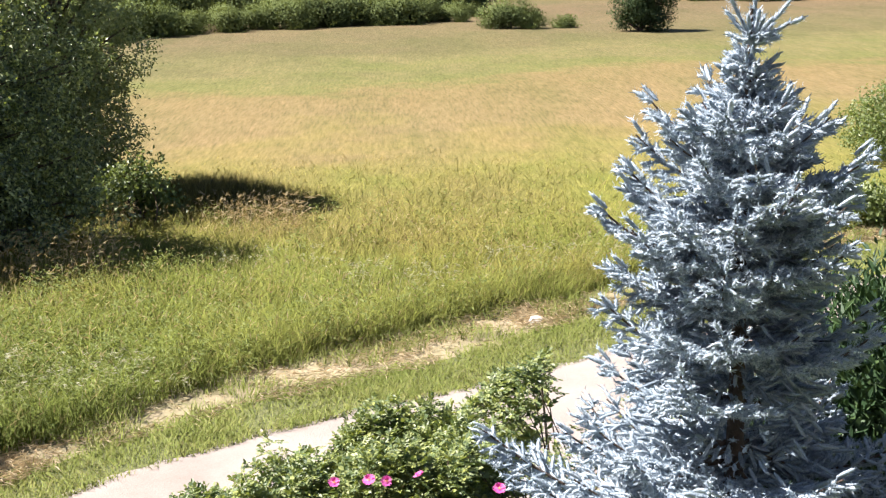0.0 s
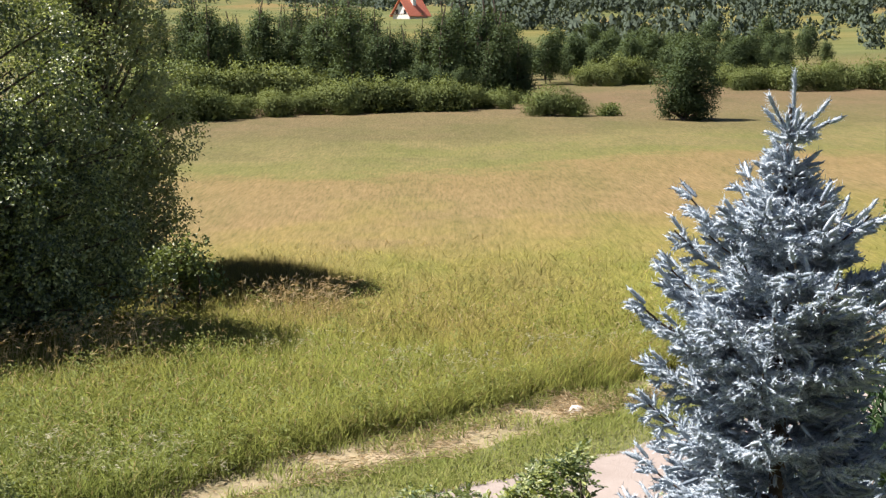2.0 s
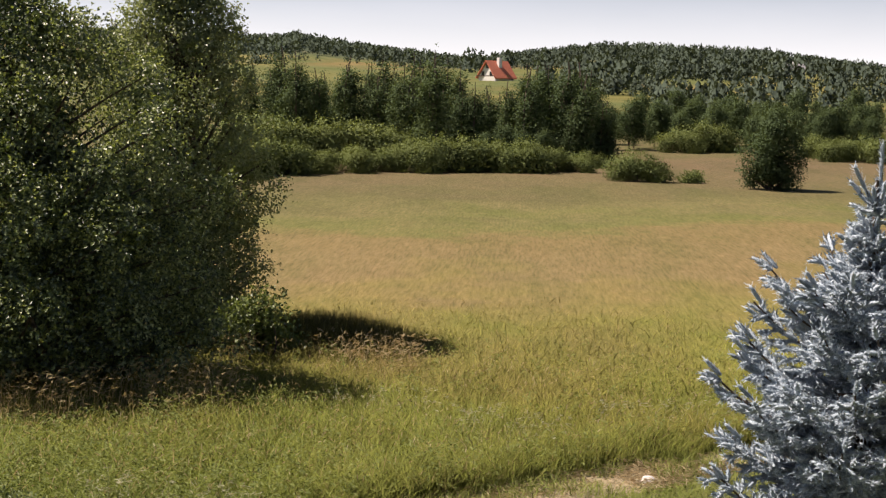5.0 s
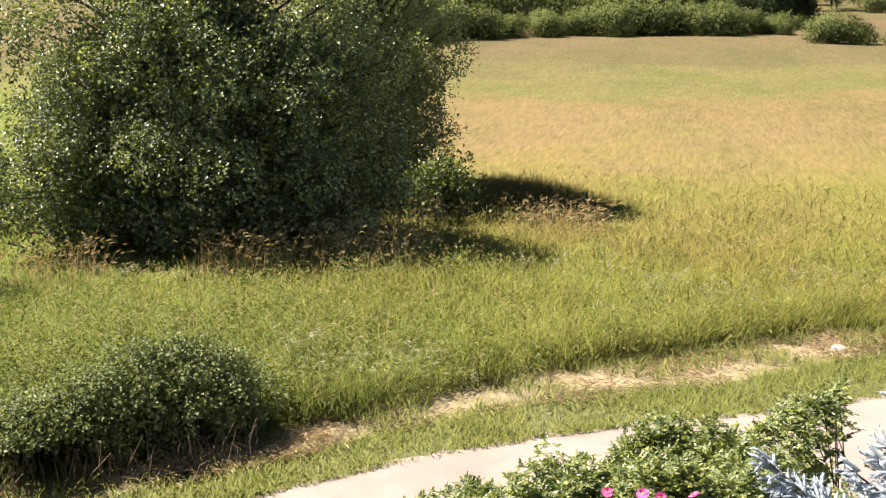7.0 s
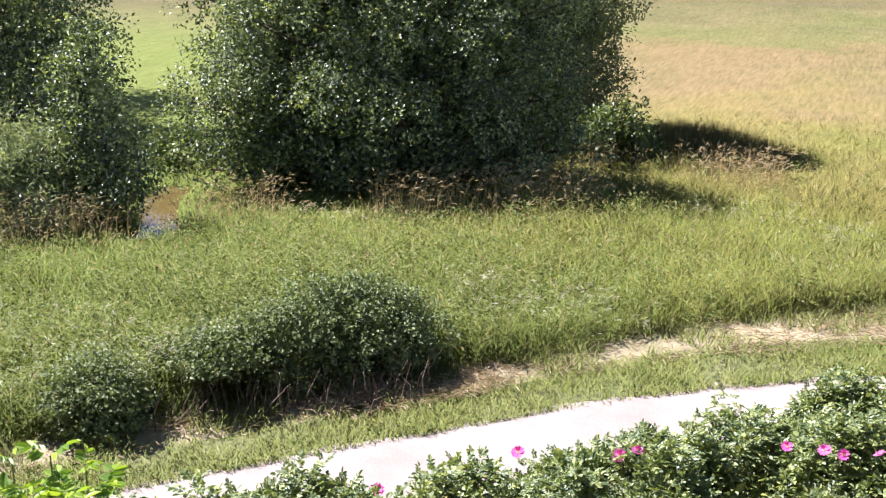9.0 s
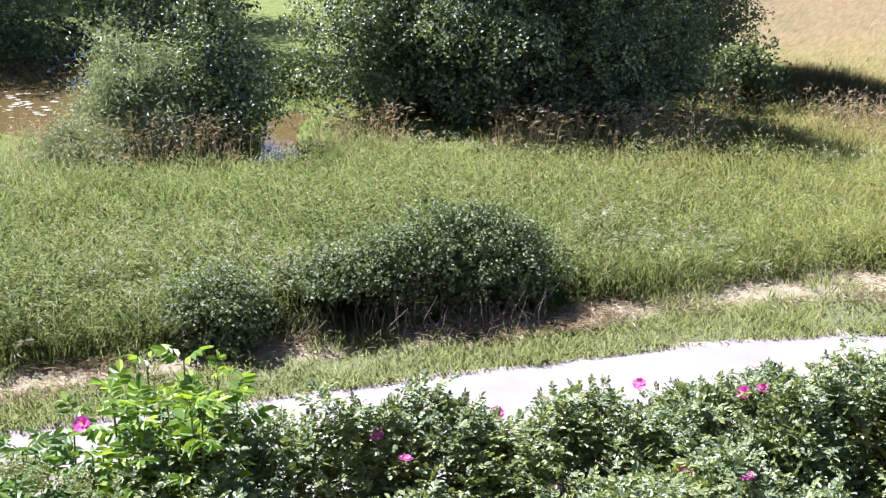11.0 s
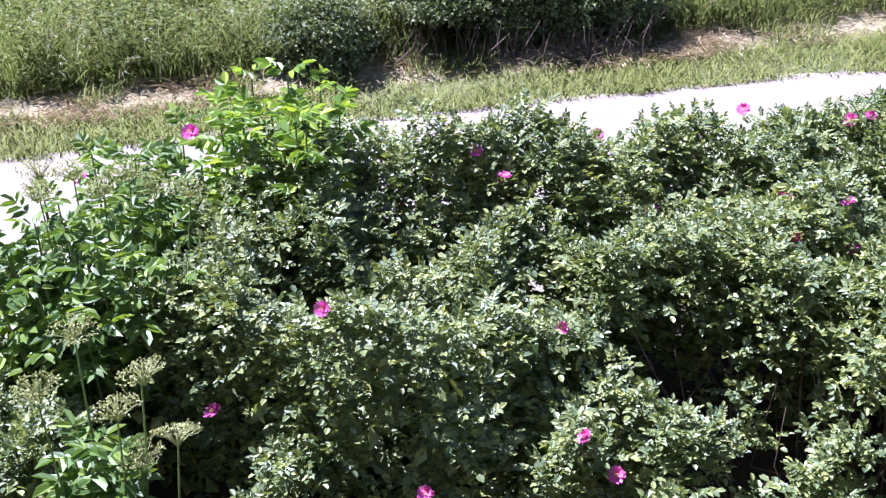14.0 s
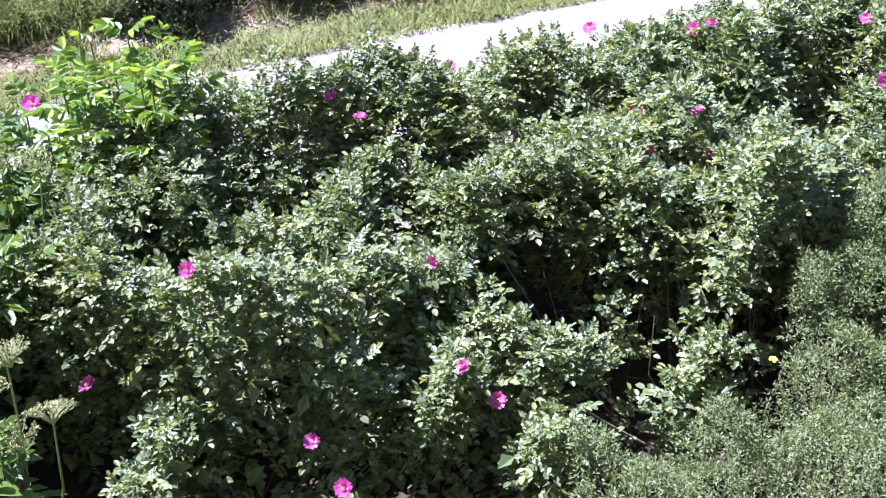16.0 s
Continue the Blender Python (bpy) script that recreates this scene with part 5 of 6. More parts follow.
def build_petals():
    """One open rose with five notched petals round yellow stamens."""
    g = Geo()
    for k in range(7):
        a = k * 2 * np.pi / 5 + (0.6 if k > 4 else 0)
        c, s = math.cos(a), math.sin(a)
        r = 0.040 if k < 5 else 0.030
        lift = 0.010 if k < 5 else 0.022
        pts = [(0.002, 0, 0.002), (0.5, -0.42, 0.35), (0.5, 0.42, 0.35), (0.95, -0.50, 1.0), (0.88, 0, 0.75), (0.95, 0.50, 1.0), (0.5, 0, 0.1)]
        v = [((x * c - y * s) * r, (x * s + y * c) * r, z * lift) for x, y, z in pts]
        g.add(v, [(0, 1, 6), (0, 6, 2), (1, 3, 4), (1, 4, 6), (6, 4, 5), (6, 5, 2)])
    me = g.mesh("flower", [M_PETAL])
    h = Geo()
    for k in range(14):
        a, r = k * 2.4, 0.0028 * math.sqrt(k)
        p = np.array([r * math.cos(a), r * math.sin(a), 0.004])
        h.add([p + [0.002, 0, 0.006], p + [-0.001, 0.0018, 0.006], p + [-0.001, -0.0018, 0.006], p], [(0, 1, 2), (0, 3, 1), (1, 3, 2), (2, 3, 0)])
    return me, h.mesh("stamen_cluster", [M_STAMEN])


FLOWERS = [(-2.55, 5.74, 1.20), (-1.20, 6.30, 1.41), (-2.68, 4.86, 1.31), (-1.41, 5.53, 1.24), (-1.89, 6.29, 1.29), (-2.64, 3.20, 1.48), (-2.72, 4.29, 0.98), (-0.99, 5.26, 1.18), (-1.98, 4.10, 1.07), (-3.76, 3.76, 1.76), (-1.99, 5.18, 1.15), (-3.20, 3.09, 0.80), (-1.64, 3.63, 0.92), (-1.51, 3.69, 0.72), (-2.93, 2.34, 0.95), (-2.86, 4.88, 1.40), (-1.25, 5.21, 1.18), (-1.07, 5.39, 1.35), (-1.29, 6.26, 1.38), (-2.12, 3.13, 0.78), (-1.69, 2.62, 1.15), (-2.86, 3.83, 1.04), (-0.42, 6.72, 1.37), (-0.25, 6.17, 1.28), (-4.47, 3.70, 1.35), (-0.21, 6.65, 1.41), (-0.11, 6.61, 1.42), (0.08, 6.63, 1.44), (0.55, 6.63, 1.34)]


def build_roses():
    q = np.random.default_rng(11)
    # bush centres over the hedge
    xs, ys = q.uniform(-5.2, 2.7, 4000), q.uniform(1.2, 9.4, 4000)
    ok = inside(HEDGE, xs, ys)
    xs, ys = xs[ok], ys[ok]
    centres = []
    for x, y in zip(xs, ys):
        if all((x - a) ** 2 + (y - b) ** 2 > 1.05**2 for a, b in centres):
            centres.append((x, y))
    cx = np.array(centres)
    n = 13500
    x, y = q.uniform(-5.3, 2.8, n * 4), q.uniform(1.1, 9.5, n * 4)
    ok = inside(HEDGE, x, y)
    x, y = x[ok][:n], y[ok][:n]
    n = len(x)
    top = hedge_top(x, y)
    gap = np.zeros(n)
    for gx, gy, gr in GAPS:
        gap = np.maximum(gap, np.exp(-((x - gx) ** 2 + (y - gy) ** 2) / (gr * gr)))
    deep = q.uniform(0, 1, n) > 0.66
    depth = np.where(deep, -q.uniform(0.1, 0.85, n), q.normal(0, 0.05, n))
    clump = vnoise(x * 3.3, y * 3.3, 63)
    bare = inside(BARE, x, y) & (deep | (y < 4.5 + 0.25 * (vnoise(x * 5, 0 * x, 65) - 0.5)))
    keep = (q.uniform(0, 1, n) > gap * 0.93) & (top + depth > 0.2) & ~bare
    ahead = before_front(x, y)
    keep &= (ahead < 0.1) | (vnoise(x * 2.1 + 7, y * 2.1, 67) > np.where(x > -1.95, 0.68, 0.45))
    thick = np.maximum(np.clip((clump - 0.15) / 0.25, 0.35, 1), np.exp(-((x + 2.85) ** 2 + (y - 5.0) ** 2) / 0.6))
    keep &= deep | (q.uniform(0, 1, n) < thick)
    for sx, sy in ((-1.22, 3.62), (-0.72, 4.2)):
        keep |= (np.hypot(x - sx, y - sy) < 0.17) & (top + depth > 0.2)
    x, y, z, deep = x[keep], y[keep], (top + depth)[keep], deep[keep]
    n = len(x)
    # each shoot end carries a rosette of pinnate leaves
    shoot_way = unit(np.stack([q.normal(0, 0.45, n), q.normal(-0.1, 0.45, n), np.ones(n)], 1))
    owner = ((x[:, None] - cx[:, 0]) ** 2 + (y[:, None] - cx[:, 1]) ** 2).argmin(1)
    flower, stamens = build_petals()
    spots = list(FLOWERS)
    for i, (bx, by) in enumerate(centres):
        mine = np.where(owner == i)[0]
        if not len(mine):
            continue
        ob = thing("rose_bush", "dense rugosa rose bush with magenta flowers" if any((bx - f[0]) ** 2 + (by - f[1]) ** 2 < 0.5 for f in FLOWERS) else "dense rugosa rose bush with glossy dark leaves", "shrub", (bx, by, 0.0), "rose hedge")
        g, st = Geo(), Geo()
        m = len(mine)
        p0, w0 = np.stack([x[mine], y[mine], z[mine]], 1), shoot_way[mine]
        per = 6
        big = np.where(deep[mine], 1.25, 1.0)
        idx = np.repeat(np.arange(m), per)
        k = len(idx)
        a = np.tile(np.arange(per) * 2.4, m) + np.repeat(q.uniform(0, 6.28, m), per) + q.normal(0, 0.3, k)
        flat = np.stack([np.cos(a), np.sin(a), np.zeros(k)], 1)
        level = np.tile(np.linspace(0, 1, per), m)
        rach = unit(flat * (0.55 + 0.5 * (1 - level))[:, None] + w0[idx] * (0.20 + 0.75 * level)[:, None] + q.normal(0, 0.15, (k, 3)))
        start = p0[idx] - w0[idx] * (0.09 * (1 - level))[:, None]
        face = unit(np.cross(np.cross(rach, [0, 0, 1.0]), rach) + q.normal(0, 0.22, (k, 3)))
        side = np.cross(rach, face)
        size = q.uniform(0.66, 1.06, k) * (1.1 - 0.35 * level) * big[idx]
        for pair in range(4):
            s = 0.030 + 0.026 * pair
            for sd in (-1, 1) if pair < 3 else (0,):
                b = start + rach * (s * size)[:, None]
                b[:, 2] -= (s * s * 2.2) * size
                way = rach * (0.55 if sd else 1.0) + side * (0.85 * sd) - face * 0.12
                fn = g.oval_leaves if pair > 1 else g.leaves
                fn(b, way, face + q.normal(0, 0.2, (k, 3)), 0.041 * size * (0.85 + 0.08 * pair), 0.029 * size, 0.14)
        for _ in range(26 if by > 4.6 else 9):
            e = p0[q.integers(0, m)]
            f = np.array([bx + q.normal(0, 0.22), by + q.normal(0, 0.22), 0.0])
            mid = (e + f) / 2 + q.normal(0, 0.08, 3)
            st.tube([f, mid, e - [0, 0, 0.03]], [0.0075, 0.006, 0.003], 4)
        if -2.3 < bx < 0 and 3.2 < by < 5.4:
            # bare brown canes where the hedge has no leaves in front
            for _ in range(14):
                f = np.array([q.uniform(-1.75, -0.5), q.uniform(4.35, 5.05), 0.0])
                e = f + [q.normal(0, 0.22), q.normal(-0.1, 0.15), q.uniform(0.4, 0.85)]
                st.tube([f, f * 0.6 + e * 0.4 + q.normal(0, 0.09, 3), f * 0.3 + e * 0.7 + q.normal(0, 0.09, 3), e + q.normal(0, 0.1, 3)], [0.0042, 0.0036, 0.003, 0.002], 4)
        # shaded inner leaves
        inner = p0[q.integers(0, m, m)] - [0, 0, 1] * q.uniform(0.12, 0.6, (m, 1)) + q.normal(0, 0.06, (m, 3))
        inner[:, 2] = np.maximum(inner[:, 2], 0.1)
        inner = inner[~inside(BARE, inner[:, 0], inner[:, 1])]
        m = len(inner)
        if m:
            g.leaves(inner, scatter_dirs(m), scatter_dirs(m, 0.5), q.uniform(0.07, 0.12, m), q.uniform(0.05, 0.08, m))
        o = np.array([bx, by, 0.0])
        part("woody_base", st.mesh("woody_base", M_TWIG, o, True), ob)
        part("foliage", g.mesh("foliage", M_ROSE, o), ob)
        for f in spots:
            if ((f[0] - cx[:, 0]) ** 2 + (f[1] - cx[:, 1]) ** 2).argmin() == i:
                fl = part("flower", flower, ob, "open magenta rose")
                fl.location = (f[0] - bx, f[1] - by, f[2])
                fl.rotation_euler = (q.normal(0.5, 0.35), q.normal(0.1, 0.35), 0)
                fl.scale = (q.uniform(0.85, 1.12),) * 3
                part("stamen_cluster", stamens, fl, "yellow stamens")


def build_hedge_bed():
    """Bare earth under the hedge and shrubs."""
    p = HEDGE[:11] + [(3.4, 8.4), (3.2, 4.0), (1.5, 2.2), (-1.5, 0.9), (-5.0, 0.9)]
    c = (-1.0, 4.6, 0.012)
    v = [c] + [(x, y, 0.012) for x, y in p]
    solo("planting_bed", Geo().add(v, [(0, 1 + (k + 1) % len(p), 1 + k) for k in range(len(p))]).mesh("planting_bed", M_SOIL), "dark bare soil under the hedge", "soil", "structure")


# ---- fine-leaved shrubs ----
FINE = [(-1.05, 3.25), (-0.6, 3.7), (-0.40, 4.05), (-0.42, 4.9), (-0.1, 5.6), (0.6, 4.9), (0.5, 2.9), (-0.7, 2.45)]


def build_fine_shrubs():
    q = np.random.default_rng(21)
    centres = [(-0.55, 3.2), (-0.05, 3.7), (-0.1, 4.7), (0.2, 3.0)]
    cx = np.array(centres)
    x, y = q.uniform(-1.3, 0.8, 12000), q.uniform(2.3, 5.8, 12000)
    ok = inside(FINE, x, y)
    x, y = x[ok][:6200], y[ok][:6200]
    z = 0.58 + 0.46 * vnoise(x * 2.6, y * 2.6, 71) + 0.34 * vnoise(x * 5.5, y * 5.5, 72) - np.where(q.uniform(0, 1, len(x)) < 0.3, q.uniform(0.05, 0.4, len(x)), 0)
    z -= 0.5 * np.exp(-((x + 0.28) ** 2 + (y - 3.25) ** 2) / 0.03)
    owner = ((x[:, None] - cx[:, 0]) ** 2 + (y[:, None] - cx[:, 1]) ** 2).argmin(1)
    for i, (bx, by) in enumerate(centres):
        mine = np.where(owner == i)[0]
        ob = thing("cinquefoil_shrub", "low shrub with fine pale grey-green leaves", "shrub", (bx, by, 0.0), "fine-leaved shrubs")
        g, st = Geo(), Geo()
        p = np.stack([x[mine], y[mine], z[mine]], 1)
        for _ in range(16):
            m = len(p)
            d = unit(scatter_dirs(m, 0.5))
            b = p + d * q.uniform(0.0, 0.03, (m, 1)) - [0, 0, 1] * q.uniform(0, 0.07, (m, 1))
            g.leaves(b, d, scatter_dirs(m, 0.9), q.uniform(0.014, 0.028, m), q.uniform(0.007, 0.011, m), 0.2)
        for _ in range(70):
            e = p[q.integers(0, len(p))]
            f = np.array([bx + q.normal(0, 0.12), by + q.normal(0, 0.12), 0.0])
            st.tube([f, (e + f) / 2 + q.normal(0, 0.05, 3), e], [0.006, 0.004, 0.002], 4)
        o = np.array([bx, by, 0.0])
        part("woody_base", st.mesh("woody_base", M_TWIG, o), ob)
        part("foliage", g.mesh("foliage", M_FINE, o), ob)
        if i == 1:
            b = Geo()
            for k in range(5):
                a = k * 1.257
                b.add([(0, 0, 0), (0.016 * math.cos(a - 0.5), 0.016 * math.sin(a - 0.5), 0.004), (0.02 * math.cos(a), 0.02 * math.sin(a), 0.003), (0.016 * math.cos(a + 0.5), 0.016 * math.sin(a + 0.5), 0.004)], [(0, 1, 2), (0, 2, 3)])
            fl = part("flower", b.mesh("flower", M_YELLOW), ob, "small yellow flower")
            fl.location = (-0.42 - bx, 4.02 - by, 1.0)


# ---- elders ----
def elder(at, top, stalks, spread, heads, label, seed, young, leaf_mat, low=0.3):
    q = np.random.default_rng(seed)
    ob = thing("elder_bush", label, "shrub", (*at, 0.0), "elder bushes")
    g, st = Geo(), Geo()
    ends = []
    for k in range(stalks):
        a, d = k * 2.4 + q.uniform(0, 0.6), spread * math.sqrt((k + 0.5) / stalks)
        foot = np.array([0.25 * d * math.cos(a), 0.25 * d * math.sin(a), 0.0])
        end = np.array([d * math.cos(a), d * math.sin(a), top * q.uniform(0.80, 1.02) - 0.35 * d * (0.6 if young else 0.3)])
        t = np.linspace(0, 1, 6)[:, None]
        pts = foot * (1 - t) + end * t + np.sin(t * np.pi) * np.array([math.cos(a), math.sin(a), 0]) * 0.06
        st.tube(pts, 0.011 * (1 - 0.6 * t[:, 0]), 5)
        ends.append(end)
        # pairs of pinnate leaves up the stalk
        nodes = 8 if young else 7
        for j in range(nodes):
            f = low + (1 - low) * j / (nodes - 1)
            p = np.array([np.interp(f, t[:, 0], pts[:, i]) for i in range(3)])
            size = (0.65 + 0.5 * math.sin(min(1, (1 - f) * 3.2 + 0.25) * 1.57)) * q.uniform(0.85, 1.1)
            for sd in (0, math.pi):
                aa = a + j * 1.57 + sd + q.normal(0, 0.25)
                rach = unit(np.array([math.cos(aa), math.sin(aa), 0.15 + 0.75 * f**4 + q.normal(0, 0.12)]))
                face = unit(np.cross(np.cross(rach, [0, 0, 1.0]), rach) + q.normal(0, 0.1, 3))
                side = np.cross(rach, face)
                B, W, F, L = [], [], [], []
                for pr in range(3):
                    s = (0.04 + 0.042 * pr) * size
                    for sgn in (-1, 1) if pr < 2 else (-1, 0, 1):
                        B.append(p + rach * s - [0, 0, 1.2 * s * s])
                        W.append(rach * (0.45 if sgn else 1) + side * sgn * 0.9 - face * 0.3 + q.normal(0, 0.14, 3))
                        F.append(face + q.normal(0, 0.28, 3))
                        L.append(0.095 * size * (1.1 if not sgn else 0.95))
                L = np.array(L)
                g.oval_leaves(np.array(B), np.array(W), np.array(F), L, L * 0.42, 0.2)
    part("woody_base", st.mesh("woody_base", M_GREENSTEM, smooth=True), ob)
    part("foliage", g.mesh("foliage", leaf_mat), ob)
    for hx, hy, hz in heads:
        h = Geo()
        c = np.array([hx - at[0], hy - at[1], hz + 0.07])
        n = 150
        r, a = 0.098 * np.sqrt(q.uniform(0, 1, n)), q.uniform(0, 6.28, n)
        tips = np.stack([r * np.cos(a), r * np.sin(a), 0.018 * np.cos(r * 16) + q.normal(0, 0.006, n)], 1)
        stalk = np.array([0, 0, -0.06])
        for tp in tips[::3]:
            h.tube([stalk, stalk * 0.35 + tp * 0.45, tp], [0.0022, 0.0013, 0.0009], 3)
        h.leaves(tips, scatter_dirs(n, 0.6), scatter_dirs(n), 0.010, 0.008, 0.4)
        h.leaves(tips, scatter_dirs(n, 0.2), scatter_dirs(n), 0.010, 0.008, 0.4)
        fh = part("flower_head", h.mesh("flower_head", M_UMBEL), ob, "flat greenish cream flower head")
        fh.location = c
        fh.rotation_euler = (q.normal(0, 0.2), q.normal(0, 0.2), 0)
        s2 = Geo().tube([c + [0, 0, -0.05], c * [0.9, 0.9, 1] - [0, 0, 0.4], c * [0.3, 0.3, 0]], [0.004, 0.006, 0.008], 4)
        part("flower_stalk", s2.mesh("flower_stalk", M_GREENSTEM), ob)
    return ob


def build_elders():
    elder((-3.74, 4.38), 1.76, 20, 0.36, [], "bright green young elder with tall leafy shoots", 81, True, M_ELDER)
    elder((-4.05, 3.3), 1.46, 26, 0.52, [(-4.16, 3.38, 1.56), (-3.99, 3.56, 1.52), (-3.8, 3.75, 1.38), (-4.08, 3.47, 1.46), (-4.3, 3.3, 1.56), (-3.9, 3.62, 1.44), (-4.2, 3.2, 1.52)], "elder bush with flat greenish flower heads", 83, False, M_ELDERDARK)
    elder((-4.32, 4.0), 1.52, 12, 0.34, [], "leafy elder shoots beside the gravel track", 85, True, M_ELDERDARK)
    elder((-3.12, 2.32), 1.18, 3, 0.14, [(-2.9, 2.43, 1.50), (-2.97, 2.35, 1.36), (-2.93, 2.39, 1.12), (-3.2, 2.2, 1.46), (-2.83, 2.5, 1.2), (-3.3, 2.5, 1.5)], "elder bush with flat greenish flower heads", 87, False, M_ELDERDARK, 0.72)


# ---- distance ----
def polar(az, r):
    return r * math.sin(radians(az)), r * math.cos(radians(az))


def far_template(name, label, tall, wide, kind, seed, leaves, mat):
    if kind == "shrub":
        lb = lobes_of(9, wide, wide * 0.7, tall * 0.2, tall * 0.5, 0.45, tall * 0.40, seed) + [(0, 0, tall * 0.5, tall * 0.5), (wide * 0.45, 0, tall * 0.4, tall * 0.45), (-wide * 0.45, 0, tall * 0.4, tall * 0.45)]
        leaf = 0.09
    elif kind == "tall":
        # a pointed crown of drooping tiers, wide below
        lb = lobes_of(26, wide * 1.15, wide * 1.15, tall * 0.08, tall * 0.82, 0.72, tall * 0.115, seed)
        lb += [(0, 0, tall * (0.16 + 0.10 * k), tall * (0.15 - 0.015 * k)) for k in range(9)]
        leaf = 0.14
    else:
        lb = lobes_of(22, wide, wide, tall * 0.2, tall * 0.78, 0.6, tall * 0.14, seed) + [(0, 0, tall * 0.4, tall * 0.22), (0, 0, tall * 0.62, tall * 0.18)]
        leaf = 0.145
    ob = thing(name, label, "shrub" if kind == "shrub" else "tree", (0, 0, 0))
    part("trunk", limbs(Geo(), lb[::2], 0.2, tall * 0.016, stems=3 if kind == "shrub" else 1, sway=0.2, sides=3).mesh("trunk", M_BARK), ob)
    part("crown", crown(Geo(), lb, leaves, leaf, leaf * 0.75, shell=0.65, squash=1.0, up=0.6, loose=0.35, puffy=0.3, heart=leaves // 3).mesh("crown", mat), ob)
    return ob


def set_out(templates, spots, group, size=(0.9, 1.15)):
    """Copies of templates at the spots of (azimuth, distance, scale); the first spots take the templates themselves."""
    q = np.random.default_rng(len(spots))
    used = set()
    for i, (az, r, s) in enumerate(spots):
        k = i % len(templates)
        x, y = polar(az, r)
        m = pose(x, y, float(height(x, y)) - 0.05, 0, 0, q.uniform(0, 360))
        if k in used:
            ob = copy_thing(templates[k], m)
        else:
            ob = templates[k]
        s = s * q.uniform(*size)
        if k not in used:
            first.append((ob, m, s))
            used.add(k)
        else:
            ob.scale = (s * q.uniform(0.92, 1.1), s * q.uniform(0.92, 1.1), s)
        ob["group"] = group


first = []


def build_distance():
    q = np.random.default_rng(91)
    shrubs = [far_template("meadow_willow", "rounded pale green willow shrub at the meadow's edge", 1.75, 2.1, "shrub", 100 + k, 5600, M_SHRUB) for k in range(3)]
    # front hedge of willow shrubs
    row = [(-15.6, 60.5, 1.0), (-14.2, 61, 1.05), (-12.8, 61.5, 1.0), (-11.5, 63, 0.95), (-10.2, 64.5, 0.85), (-8.9, 65.5, 0.72), (-7.6, 66.5, 0.74), (-6.4, 67, 0.7), (-5.1, 67.5, 0.95), (-3.8, 68, 1.05), (-2.4, 68.5, 1.0), (-1.0, 69, 0.95), (0.3, 69.5, 1.0), (1.5, 70, 0.8), (2.7, 70.5, 0.5)]
    row += [(-15.0, 70, 1.35), (-13.4, 71, 1.45), (-11.9, 73, 1.4), (-10.4, 74, 1.45), (-8.9, 75, 1.4), (-7.4, 76, 1.3), (-6.0, 76, 1.05), (3.2, 75, 0.6)]
    row += [(7.2, 99, 0.9), (8.3, 101, 1.3), (9.0, 103, 1.2), (13.2, 97, 1.0), (14.3, 93, 1.0), (15.3, 95, 1.2), (16.5, 92, 1.1), (17.7, 95, 1.2), (19.2, 96, 1.3), (21, 97, 1.4), (23, 96, 1.2), (25, 98, 1.3), (27, 95, 1.3)]
    set_out(shrubs, [(a, r, s * 1.08) for a, r, s in row], "willow shrubs at the meadow's edge")
    # the tall trees behind
    tall = [far_template("woodland_tree", "tall dark green tree in the wood behind the meadow", 7.0, 1.25, "tall", 110 + k, 3700, M_FARLEAF) for k in range(4)]
    broad = [far_template("woodland_tree", "broad green tree in the wood behind the meadow", 6.2, 2.0, "broad", 120 + k, 3700, M_FARLEAF) for k in range(3)]
    wood = []
    for k in range(24):
        az = -5.3 + 0.41 * k + q.uniform(-0.2, 0.2)
        wood.append((az, q.uniform(75, 86), q.uniform(0.5, 0.78) if -2.6 < az < 0.2 else q.uniform(0.55, 0.92)))
    wood += [(-11.6 + 0.5 * k + q.uniform(-0.25, 0.25), q.uniform(90, 106), q.uniform(0.72, 1.08)) for k in range(16)]
    wood += [(-4.6 + 0.6 * k, q.uniform(90, 100), q.uniform(0.62, 0.8) if 3 < k < 8 else q.uniform(0.78, 1.0)) for k in range(14)]
    wood += [(-13.5 + 1.1 * k, q.uniform(108, 120), q.uniform(0.9, 1.05)) for k in range(8)]
    set_out(tall, wood, "wood behind the meadow")
    side = [(3.6 + 0.62 * k + q.uniform(-0.3, 0.3), q.uniform(100, 118), q.uniform(0.45, 0.85)) for k in range(21)]
    side += [(4.2 + 0.95 * k + q.uniform(-0.4, 0.4), q.uniform(104, 124), q.uniform(0.5, 0.8)) for k in range(12)]
    side += [(3.0 + 0.85 * k, q.uniform(125, 160), q.uniform(0.5, 0.95)) for k in range(18)]
    side += [(-1.5 + 0.9 * k, q.uniform(70, 73), q.uniform(0.42, 0.55)) for k in range(4)]
    set_out(broad, side, "wood behind the meadow")
    # single things in the meadow
    lb = lobes_of(16, 1.95, 1.5, 0.3, 0.85, 0.55, 0.55, 131) + [(0, 0, 0.75, 0.95), (0.9, 0, 0.6, 0.75), (-0.9, 0, 0.6, 0.75)]
    plant("round_bush", "round clipped-looking willow bush in the meadow", "shrub", polar(5.35, 64.5), lb, 15000, 0.075, 0.055, M_SHRUB, 0.04, 5, 0.3, stem_part="woody_base", leaf_part="foliage", shell=0.6, puffy=0.4, heart=500)
    lb = lobes_of(7, 0.8, 0.6, 0.15, 0.32, 0.2, 0.28, 133)
    plant("small_bush", "small low bush in the meadow", "shrub", polar(8.1, 65.0), lb, 1500, 0.10, 0.07, M_SHRUB, 0.02, 4, 0.2, stem_part="woody_base", leaf_part="foliage")
